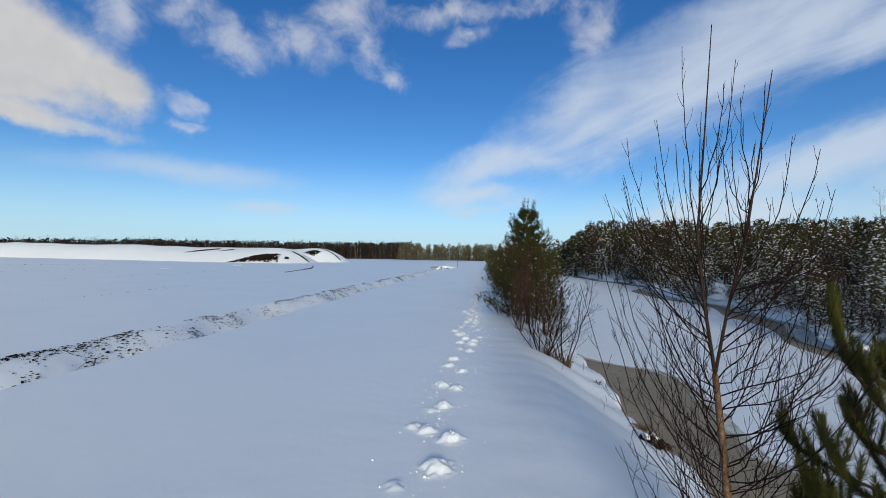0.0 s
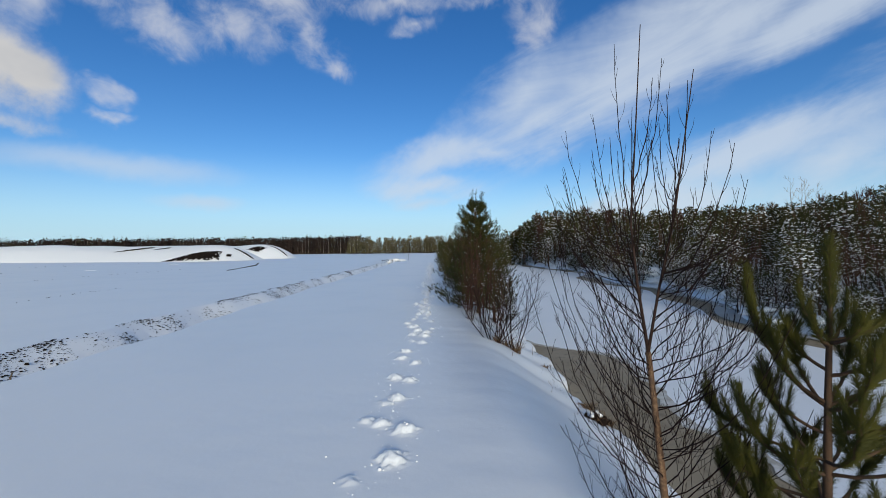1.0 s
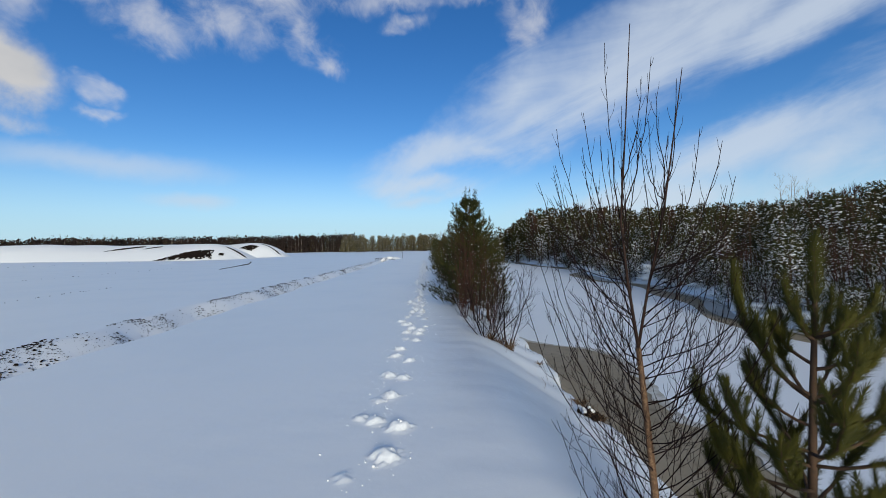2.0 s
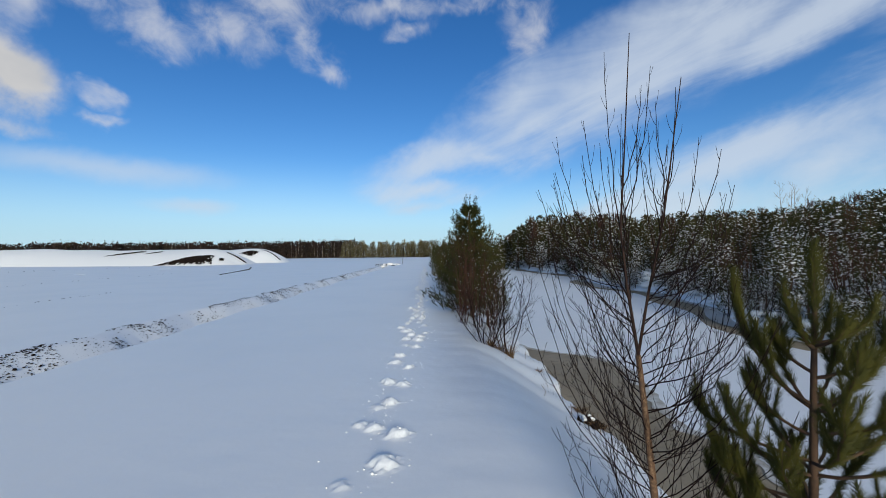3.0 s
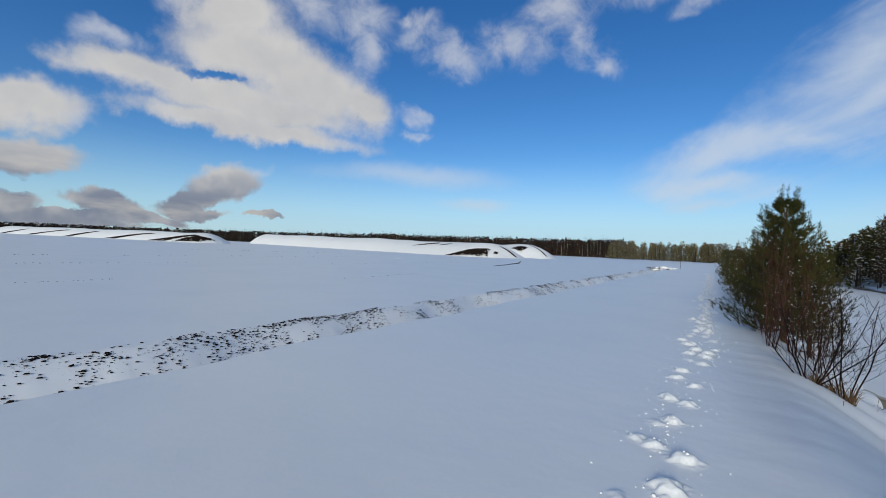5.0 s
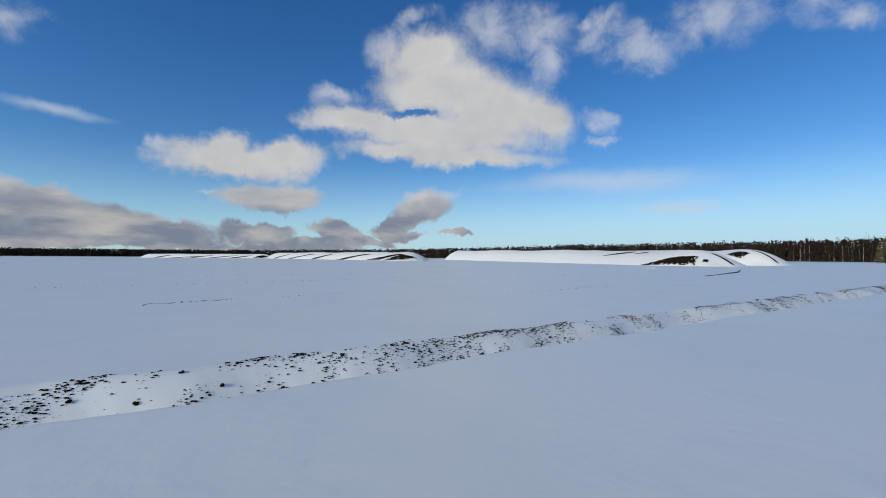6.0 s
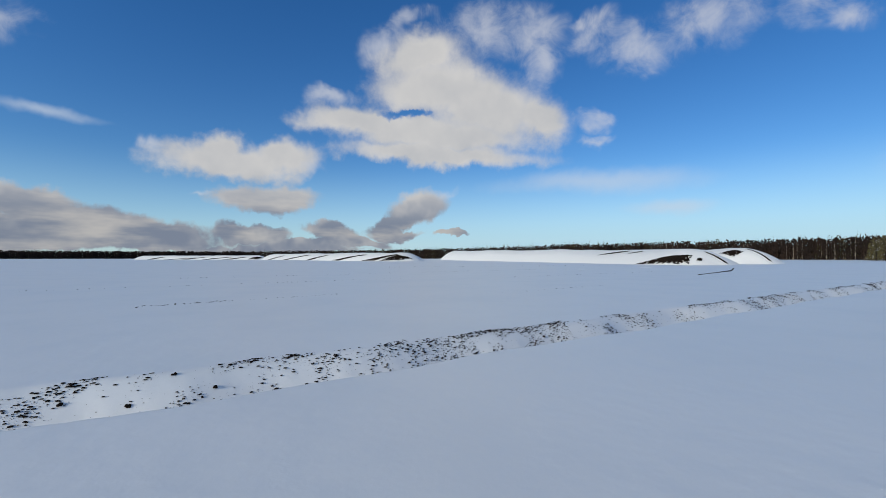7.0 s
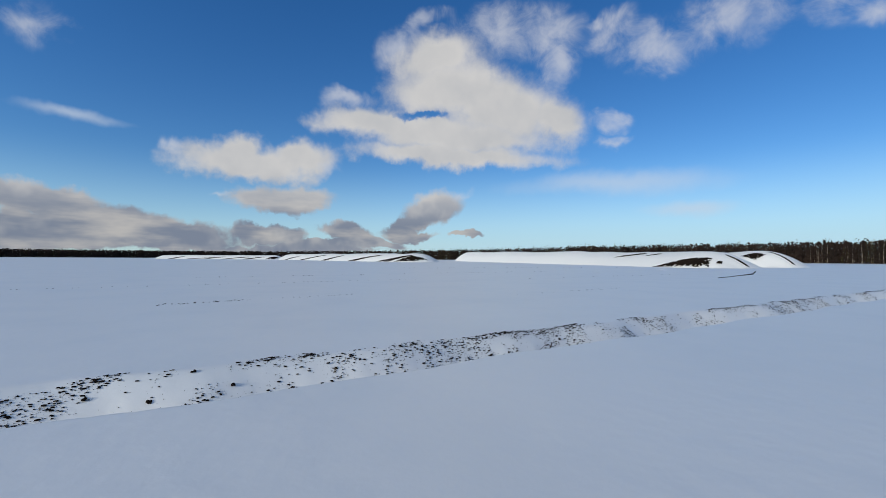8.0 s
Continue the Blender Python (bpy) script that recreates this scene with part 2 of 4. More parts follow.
# the walker's own steps: a trail of deep prints (distance along, offset across)
rng = np.random.default_rng(4)
STEPS = [(2.84, -0.56, 0.35), (3.12, -0.31, 1.15), (3.84, -0.58, 0.6), (3.76, -0.46, 0.9), (3.62, -0.25, 1.15), (4.40, -0.38, 1.05), (4.28, -0.49, 0.4), (5.12, -0.46, 1.0), (5.02, -0.28, 0.8),
         (6.05, -0.44, 0.8), (5.78, -0.25, 0.85), (6.45, -0.42, 0.9), (7.05, -0.20, 0.8), (7.2, -0.36, 0.5)]
along = 7.6
while along < 52:
    STEPS.append((along, -0.28 + 0.16 * (-1) ** len(STEPS) * (0.2 + 0.6 * rng.random()) + rng.normal(0, 0.09), rng.uniform(0.5, 1.1) * (1 + min(1.0, (along - 7.6) / 25))))
    along += rng.uniform(0.12, 0.30)


def height(x, y):
    z = 0.020 * waves(x, y, 2.5, 1) + 0.03 * waves(x, y, 9.0, 2) * smooth(np.abs(x) / 8)
    # ditch on the field side, open as far as the culvert
    edge = -5.12 + 0.06 * np.sin(y * 0.9) + 0.04 * np.sin(y * 2.3 + 1)
    w = edge - x
    wide = 1.62 + 0.10 * np.sin(y * 0.5 + 2)
    inside = smooth(w / 0.45) * smooth((wide - w) / 0.95)
    z = z - 0.62 * inside * smooth((66 - y) / 4) * smooth((y + 60) / 5)
    z = z + inside * (0.045 * waves(x, y, 0.22, 5) + 0.030 * waves(x, y, 0.075, 6))
    z = z + 0.35 * np.exp(-((x + 6.8) / 1.6) ** 2 - ((y - 68) / 4.0) ** 2)
    # bank down to the water, with a lip of snow at the shore
    s = shore(y)
    t = (x - 0.55) / (s - 0.55)
    z = z + np.where(x > 0.55, -0.74 * smooth(t * 0.92) + 0.035 * waves(x, y, 0.35, 7) * smooth(t * 3), 0)
    z = z + 0.011 * waves(x * 0.30 + y * 0.12, y, 0.11, 21) * smooth((x + 0.1) / 0.5) * smooth((1.9 - x) / 0.6) * smooth((14 - y) / 6)
    z = np.where(x > s, np.minimum(z, -0.74 - 0.7 * smooth((x - s) / 0.14)), z)
    f = far_shore(y)
    rise = -1.5 + 0.85 * smooth((x - f + 0.2) / 0.5) + 0.75 * smooth((x - f) / 3.5) + 0.9 * smooth((x - f - 3) / 25) + 0.12 * waves(x, y, 0.9, 9) * smooth((x - f) / 1.0)
    z = np.where(x > (s + f) / 2, np.maximum(rise, -1.5), z)
    closing = smooth((y - 78) / 6)
    z = z * (1 - closing * (x > 0.55)) + closing * (x > 0.55) * 0.3
    return z


def prints(x, y, z):
    """Each step: a hollow with the snow that the boot threw up beyond it."""
    for k, (yy, xx, size) in enumerate(STEPS):
        close = (np.abs(y - yy) < 0.5) & (np.abs(x - xx) < 0.4)
        if not close.any():
            continue
        lx, ly = x[close] - xx, y[close] - yy
        lx = lx + 0.012 * np.sin(ly * 43 + k) + 0.008 * np.sin(ly * 90 + 2 * k)
        wide = 0.072 * (0.85 + 0.3 * math.sin(k * 1.9) ** 2) * (0.6 + 0.4 * size)
        long_ = 0.085 * (0.85 + 0.3 * math.cos(k * 2.7) ** 2) * (0.6 + 0.4 * size)
        q = (lx / wide) ** 2 + (ly / long_) ** 2
        dome = 0.052 * size * np.clip(1 - q, 0, 1) ** 0.5 * (1 + 0.16 * np.sin(lx * 60 + k) * np.sin(ly * 52 + 2 * k))
        crumbly = 0.016 * size * np.exp(-((np.sqrt(q) - 1.15) / 0.35) ** 2) * (0.5 + 0.5 * np.sin(lx * 71 + k * 1.7) * np.cos(ly * 63 + k))
        hollow = -0.020 * size * np.exp(-(lx / 0.07) ** 2 - ((ly + 0.13) / 0.05) ** 2)
        z[close] = np.maximum(z[close] + hollow, z[close] + dome) + crumbly
    return z


def spaced(stops):
    """Grid lines: (from, to, step) stretches joined."""
    out = []
    for a, b, s in stops:
        out += list(np.arange(a, b - 1e-6, s))
    return np.array(out)


def outward(a, b, n):
    return list(a * (b / a) ** (np.arange(1, n + 1) / n))


def make_ground():
    xs = np.concatenate([-np.array(outward(8.0, 1600, 26))[::-1], spaced([(-8.0, -6.9, 0.16), (-6.9, -5.0, 0.05), (-5.0, -0.75, 0.20), (-0.75, 0.15, 0.018), (0.15, 3.6, 0.06), (3.6, 9.4, 0.4), (9.4, 16, 0.16), (16, 24, 0.6)]), [24.0], outward(24.0, 1600, 24)])
    ys = np.concatenate([-np.array(outward(3.0, 900, 26))[::-1], spaced([(-3.0, 2.5, 0.05), (2.5, 9.0, 0.018), (9.0, 20.0, 0.05), (20.0, 53.0, 0.13), (53.0, 90.0, 0.6)]), [90.0], outward(90.0, 1800, 26)])
    X, Y = np.meshgrid(xs, ys)
    Z = prints(X, Y, height(X, Y))
    n, m = len(xs), len(ys)
    verts = np.stack([X.ravel(), Y.ravel(), Z.ravel()], 1)
    i = np.arange(n * m).reshape(m, n)
    faces = np.stack([i[:-1, :-1].ravel(), i[:-1, 1:].ravel(), i[1:, 1:].ravel(), i[1:, :-1].ravel()], 1)
    me = bpy.data.meshes.new("ground")
    me.vertices.add(len(verts))
    me.vertices.foreach_set("co", verts.ravel())
    me.loops.add(faces.size)
    me.loops.foreach_set("vertex_index", faces.ravel().astype(np.int32))
    me.polygons.add(len(faces))
    me.polygons.foreach_set("loop_start", np.arange(0, faces.size, 4, dtype=np.int32))
    me.update(calc_edges=True)
    me.shade_smooth()
    tagged(solid("ground", me, SNOW), "snow-covered dyke, ditch and flat field with a trail of footprints", "ground", kind="structure")


make_ground()


def strip(name, left, right, ys, z, mat, thick=0.0):
    """A level sheet between two lines x = left(y) and x = right(y), with a skirt of that thickness."""
    n = 24
    verts, faces = [], []
    for y in ys:
        a, b = left(y), right(y)
        for k in range(n + 1):
            verts.append((a + (b - a) * k / n, y, z))
    rows = len(ys)
    for r in range(rows - 1):
        for k in range(n):
            o = r * (n + 1) + k
            faces.append((o, o + 1, o + n + 2, o + n + 1))
    if thick:
        ring = [k for k in range(n + 1)] + [r * (n + 1) + n for r in range(1, rows)] + [(rows - 1) * (n + 1) + k for k in range(n - 1, -1, -1)] + [r * (n + 1) for r in range(rows - 2, 0, -1)]
        base = len(verts)
        verts += [(verts[i][0], verts[i][1], z - thick) for i in ring]
        for k in range(len(ring)):
            j = (k + 1) % len(ring)
            faces.append((ring[j], ring[k], base + k, base + j))
    return solid(name, mesh(name, verts, faces, smooth=False), mat)


water = strip("water", lambda y: 1.6, lambda y: 17.0, np.arange(-40, 86, 2.0), WATER, SLUSH)
tagged(water, "brown slushy water of a half-frozen channel", "water", kind="structure")


def lead(y):
    """The x at which the snowy ice begins: beside a lead of open slush near the shore."""
    open_ = smooth((11.5 - y) / 2.2) * smooth((y + 30) / 10)
    return shore(y) - 0.1 + (1.62 + 0.18 * math.sin(y * 0.7 + 1) + 0.06 * math.sin(y * 2.9) + 0.03 * math.sin(y * 8.3 + 1) + 0.02 * math.sin(y * 15.1)) * open_ + 0.5 * smooth((4.8 - y) / 3) * open_


ice = strip("snowy_ice", lead, lambda y: far_shore(y) - 0.9 - 0.6 * math.sin(y / 4.3) ** 2, np.arange(-40, 84, 0.12), WATER + 0.006, SNOW, 0.005)
tagged(ice, "snow-covered ice sheet on the channel", "ice", kind="structure")
slush_rim = strip("slush_rim", lambda y: lead(y) - 0.03 - 0.05 * math.sin(y * 4.7) ** 2, lambda y: lead(y) + 0.10 + 0.09 * math.sin(y * 2.1) ** 2 + 0.04 * math.sin(y * 9.0), np.arange(1, 12.2, 0.08), WATER + 0.010, GREY_SLUSH)
tagged(slush_rim, "grey soaked slush where the snowy ice meets the open water", "ice", kind="structure")
rim_ice = strip("wet_ice_band", lambda y: far_shore(y) - 0.45 - 0.25 * math.sin(y * 0.9), lambda y: far_shore(y) + 0.4, np.arange(-20, 84, 0.5), WATER + 0.028, WET_ICE)
tagged(rim_ice, "band of wet grey ice along the far bank", "ice", kind="structure")


# ---- snow-covered stockpiles on the field ----
def heap(name, label, start, end, top, width, seed, patches):
    """A long rounded windrow from start to end; patches: corners (metres along, 0-1 down the near side) of the bare peat."""
    a, b = Vector((*start, 0)), Vector((*end, 0))
    run = b - a
    length = run.length
    d = run.normalized()
    side = Vector((d.y, -d.x, 0))
    if side.dot(-a) < 0:
        side = -side
    n, m = max(40, int(length / 1.6)), 22
    rng = np.random.default_rng(seed)
    bumps = rng.uniform(-1, 1, 40)

    def surface(s, c):
        """s metres along, c from -1 (far foot) to 1 (near foot)."""
        u = s / length
        endcap = (1 - max(0, 1 - s / 8.5) ** 1.6) * (1 - max(0, 1 - (length - s) / 9.0) ** 2)
        h = (top[0] * (1 - u) + top[1] * u) * (1 + 0.07 * float(waves(np.array(s), np.array(0.0), 6.0, seed)))
        z = h * endcap * (1 - abs(c) ** 1.7) + 0.17 * float(waves(np.array(s), np.array(c * width), 1.8, seed + 1)) * (1 - abs(c))
        p = a + d * s + side * (c * width / 2 * (0.35 + 0.65 * endcap))
        return Vector((p.x, p.y, z - 0.05))

    verts, faces = [], []
    for r in range(n + 1):
        for k in range(m + 1):
            verts.append(surface(length * r / n, -1 + 2 * k / m))
    for r in range(n):
        for k in range(m):
            o = r * (m + 1) + k
            faces.append((o, o + 1, o + m + 2, o + m + 1))
    root = thing(name, label, "snow heap", (0, 0, 0), group="stockpiles on the field")
    solid("snow_cover", mesh("snow_cover", verts, faces), SNOW_HEAP, root)
    for corners in patches:
        (s0, c0), (s1, c1), (s2, c2), (s3, c3) = corners
        far_ = math.hypot(*(surface(s0, c0) - surface(s2, c2))[:2])
        nu, nv = max(10, min(60, int(far_ / 0.25))), 12
        pv, pf, kept = [], [], {}
        for i in range(nu + 1):
            for j in range(nv + 1):
                u, v = i / nu, j / nv
                s = (s0 * (1 - u) + s1 * u) * (1 - v) + (s3 * (1 - u) + s2 * u) * v
                c = (c0 * (1 - u) + c1 * u) * (1 - v) + (c3 * (1 - u) + c2 * u) * v
                q = surface(min(max(s, 0.2), length - 0.2), min(c, 0.99))
                pv.append(q + Vector((0, 0, 0.05)) + side * 0.06 + Vector((0, 0, rng.uniform(-0.03, 0.09))))
                rim = min(u, 1 - u, v, 1 - v) * 2
                kept[i, j] = rim * 1.2 + 0.75 * rng.random() + 0.35 * math.sin(s * 1.7 + seed) * math.sin(c * 19 + s) > 0.36
        for i in range(nu):
            for j in range(nv):
                if kept[i, j]:
                    o = i * (nv + 1) + j
                    pf.append((o, o + 1, o + nv + 2, o + nv + 1))
        tagged(solid("bare_peat", mesh("bare_peat", pv, pf, smooth=False), PEAT, root, "dark bare peat patch"), kind="stuff")
    return root


def clod(verts, faces, at, r, h, rng):
    """A lumpy six-sided clod added to the lists."""
    o, n = len(verts), 6
    a0 = rng.uniform(0, 6.28)
    for ring, (rad, zz) in enumerate(((1.0, -0.35), (0.85, 0.45))):
        for k in range(n):
            a = a0 + math.tau * k / n
            q = r * rad * rng.uniform(0.7, 1.15)
            verts.append((at[0] + q * math.cos(a), at[1] + q * math.sin(a), at[2] + h * zz * rng.uniform(0.7, 1.2)))
    verts.append((at[0], at[1], at[2] + h * 0.8))
    for k in range(n):
        j = (k + 1) % n
        faces.append((o + k, o + j, o + n + j, o + n + k))
        faces.append((o + n + k, o + n + j, o + 2 * n))


def polar(az, d):
    return (d * math.sin(radians(az)), d * math.cos(radians(az)))


heap("snow_heap", "long snow-covered peat stockpile with a dark bare flank, on the field", polar(-22.4, 98), polar(-54.3, 285), (3.2, 6.0), 20, 11,
     [((13.2, 1.0), (2.6, 0.92), (4.6, 0.38), (8.2, 0.72)), ((3.4, 0.44), (2.8, 0.62), (2.2, 0.56), (2.8, 0.38)), ((5.2, 0.0), (4.8, -0.05), (0.4, -0.24), (0.5, -0.08)),
      ((33.5, 0.60), (24.0, 0.36), (24.5, 0.26), (31.0, 0.44)), ((22.0, 0.52), (19.0, 0.36), (19.3, 0.28), (21.0, 0.40))])
heap("snow_heap", "rounded snow-covered stockpile behind the long one", polar(-18.8, 117), polar(-27.0, 160), (3.6, 4.0), 16, 12,
     [((11.5, 0.54), (5.0, 0.62), (5.6, 0.24), (8.5, 0.34)), ((7.2, 0.10), (6.6, 0.02), (1.0, -0.42), (1.3, -0.28))])
heap("snow_heap", "distant snow-covered stockpile with diagonal peat streaks", polar(-59.0, 177), polar(-77.0, 360), (3.7, 4.4), 20, 13,
     [((13, 1.0), (3, 0.9), (1, 0.1), (5, 0.40)), ((29, 1.0), (18, 1.0), (4.5, 0.42), (8, 0.42)), ((61, 1.0), (53, 1.0), (33, 0.45), (37, 0.45)),
      ((98, 1.0), (91, 1.0), (77, 0.45), (80, 0.45)), ((139, 1.0), (132, 1.0), (103, 0.45), (108, 0.45)), ((172, 1.0), (165, 1.0), (150, 0.5), (153, 0.5))])
heap("snow_heap", "far low snow-covered stockpile with peat streaks", polar(-77.4, 368), polar(-90.5, 470), (3.5, 3.4), 18, 14,
     [((12, 1.0), (4, 0.9), (2, 0.3), (6, 0.4)), ((36, 1.0), (28, 1.0), (14, 0.6), (18, 0.6)), ((58, 1.0), (50, 1.0), (28, 0.6), (33, 0.6)), ((78, 1.0), (72, 1.0), (54, 0.6), (58, 0.6)),
      ((97, 1.0), (88, 1.0), (62, 0.7), (67, 0.7)), ((117, 1.0), (110, 1.0), (100, 0.6), (104, 0.6))])


# ---- plants: shared builders ----
BIRCH_BARK = material("birch_bark", (0.115, 0.062, 0.034), 0.7, 0.3, grain=(60.0, (0.21, 0.125, 0.07), 0.45, 0.65), stain=(14.0, (0.09, 0.055, 0.04), 0.55, 0.7), bump=((80.0, 0.002),))
TWIG = material("birch_twig", (0.014, 0.008, 0.007), 0.75, 0.08, grain=(40.0, (0.028, 0.016, 0.013), 0.45, 0.7))
YOUNG_BARK = material("young_birch_bark", (0.030, 0.016, 0.012), 0.7, 0.15, grain=(60.0, (0.060, 0.032, 0.021), 0.5, 0.7))
RED_TWIG = material("red_twig", (0.048, 0.021, 0.015), 0.75, 0.1, grain=(12.0, (0.080, 0.040, 0.028), 0.4, 0.7))
PINE_BARK = material("pine_bark", (0.085, 0.050, 0.032), 0.85, 0.2, grain=(50.0, (0.07, 0.045, 0.03), 0.45, 0.65), bump=((60.0, 0.004),))
NEEDLE = material("pine_needle", (0.068, 0.065, 0.011), 0.6, 0.15, grain=(9.0, (0.040, 0.043, 0.010), 0.4, 0.65), stain=(30.0, (0.115, 0.090, 0.018), 0.58, 0.75))
FAR_NEEDLE = material("forest_needle", (0.040, 0.041, 0.014), 0.75, 0.1, grain=(0.35, (0.062, 0.046, 0.020), 0.45, 0.62), vary=0.35)
DARK_NEEDLE = material("bush_needle", (0.030, 0.034, 0.010), 0.6, 0.12, grain=(3.0, (0.062, 0.055, 0.014), 0.45, 0.65))
PALE_BARK = material("pale_birch_bark", (0.30, 0.26, 0.22), 0.7, 0.2, grain=(6.0, (0.12, 0.09, 0.075), 0.5, 0.65), vary=0.2)
GREY_WOOD = material("dead_wood", (0.11, 0.085, 0.065), 0.8, 0.2, grain=(25.0, (0.06, 0.045, 0.035), 0.4, 0.7))
BROWN_GRASS = material("dry_grass", (0.16, 0.10, 0.055), 0.8, 0.2, grain=(18.0, (0.09, 0.055, 0.03), 0.4, 0.7))


def ground_z(x, y):
    return float(height(np.array([float(x)]), np.array([float(y)]))[0])


class Shape:
    """Vertices and faces gathered for one mesh."""

    def __init__(self):
        self.v, self.f = [], []

    def tube(self, pts, r0, r1, sides=4, power=1.0):
        n = len(pts)
        base = len(self.v)
        for i, p in enumerate(pts):
            d = (pts[min(i + 1, n - 1)] - pts[max(i - 1, 0)]).normalized()
            a = d.cross(Vector((0.31, 0.2, 0.93)) if abs(d.z) < 0.9 else Vector((1, 0.1, 0))).normalized()
            b = d.cross(a)
            r = r1 + (r0 - r1) * (1 - i / (n - 1)) ** power
            for k in range(sides):
                q = math.tau * k / sides
                self.v.append(p + (a * math.cos(q) + b * math.sin(q)) * r)
        for i in range(n - 1):
            for k in range(sides):
                j = (k + 1) % sides
                o = base + i * sides
                self.f.append((o + k, o + j, o + sides + j, o + sides + k))
        self.f.append(tuple(base + (n - 1) * sides + k for k in range(sides)))

    def blade(self, p, way, length, width, rnd):
        """A slim three-sided needle."""
        d = way.normalized()
        a = d.orthogonal().normalized()
        a.rotate(Matrix.Rotation(rnd.uniform(0, 6.3), 3, d))
        b = d.cross(a)
        o = len(self.v)
        m = p + d * length * 0.04
        w = width * 0.5
        self.v += [m + a * w, m - a * w * 0.5 + b * w * 0.87, m - a * w * 0.5 - b * w * 0.87, p + d * length]
        self.f += [(o, o + 1, o + 3), (o + 1, o + 2, o + 3), (o + 2, o, o + 3)]

    def leaf(self, p, way, length, width, rnd):
        """A folded two-faced sliver, for needle tufts seen from further off."""
        d = way.normalized()
        a = d.orthogonal().normalized()
        a.rotate(Matrix.Rotation(rnd.uniform(0, 6.3), 3, d))
        b = d.cross(a)
        o = len(self.v)
        self.v += [p, p + d * length * 0.5 + a * width * 0.5, p + d * length, p + d * length * 0.5 - a * width * 0.5 + b * width * 0.3]
        self.f += [(o, o + 1, o + 2), (o, o + 2, o + 3)]

    def lump(self, p, rx, ry, rz, rnd, n=6):
        """A rounded cushion."""
        o = len(self.v)
        a0 = rnd.uniform(0, 6.3)
        for rad, zz in ((0.8, -0.4), (1.0, 0.1), (0.6, 0.75)):
            for k in range(n):
                q = a0 + math.tau * k / n
                s = rad * rnd.uniform(0.8, 1.15)
                self.v.append(p + Vector((rx * s * math.cos(q), ry * s * math.sin(q), rz * zz)))
        self.v.append(p + Vector((0, 0, rz)))
        self.v.append(p + Vector((0, 0, -rz * 0.5)))
        for k in range(n):
            j = (k + 1) % n
            for r in (0, 1):
                self.f.append((o + r * n + k, o + r * n + j, o + r * n + n + j, o + r * n + n + k))
            self.f.append((o + 2 * n + k, o + 2 * n + j, o + 3 * n))
            self.f.append((o + j, o + k, o + 3 * n + 1))

    def cap(self, p, rx, ry, rz, rnd, n=5):
        """A small cap of snow lying on a bough."""
        o = len(self.v)
        a0 = rnd.uniform(0, 6.3)
        for rad, zz in ((1.0, -0.25), (0.75, 0.55)):
            for k in range(n):
                q = a0 + math.tau * k / n
                s = rad * rnd.uniform(0.7, 1.25)
                self.v.append(p + Vector((rx * s * math.cos(q), ry * s * math.sin(q), rz * zz)))
        self.v.append(p + Vector((0, 0, rz)))
        for k in range(n):
            j = (k + 1) % n
            self.f.append((o + k, o + j, o + n + j, o + n + k))
            self.f.append((o + n + k, o + n + j, o + 2 * n))

    def mesh(self, name, smooth=True):
        return mesh(name, self.v, self.f, smooth)


def arc(p0, p1, sag, n, rnd, wobble=0.0):
    """Points from p0 to p1 on a bow; sag moves the middle."""
    pts = []
    for i in range(n + 1):
        t = i / n
        p = p0.lerp(p1, t) + sag * (4 * t * (1 - t))
        if wobble and 0 < i < n:
            p += Vector((rnd.gauss(0, wobble), rnd.gauss(0, wobble), rnd.gauss(0, wobble)))
        pts.append(p)
    return pts


def along_path(pts, t):
    f = t * (len(pts) - 1)
    i = min(int(f), len(pts) - 2)
    return pts[i].lerp(pts[i + 1], f - i), (pts[i + 1] - pts[i]).normalized()


def side_twigs(shape, pts, rnd, count, length, radius, lift=0.45, depth=1, start=0.15, sides=3, fork=0.7, bends=4):
    """Alternate side shoots along a limb, themselves branching depth times."""
    turn = rnd.uniform(0, 6.3)
    for k in range(count):
        t = start + (0.97 - start) * (k + rnd.uniform(0.2, 0.8)) / count
        p, d = along_path(pts, t)
        turn += 2.4 + rnd.uniform(-0.5, 0.5)
        out = d.orthogonal().normalized()
        out.rotate(Matrix.Rotation(turn, 3, d))
        way = (d * (1 - fork * 0.5) + out * fork + Vector((0, 0, lift))).normalized()
        size = length * (1.15 - 0.75 * t) * rnd.uniform(0.6, 1.25)
        end = p + way * size
        path = arc(p, end, Vector((0, 0, -0.05 * size)) + out * 0.03 * size, bends, rnd, 0.012 * size)
        shape.tube(path, radius, radius * 0.55, sides)
        if depth > 0:
            side_twigs(shape, path, rnd, max(2, int(2 + size * 5)), size * 0.5, radius * 0.72, lift, depth - 1, 0.25, sides, fork, bends)


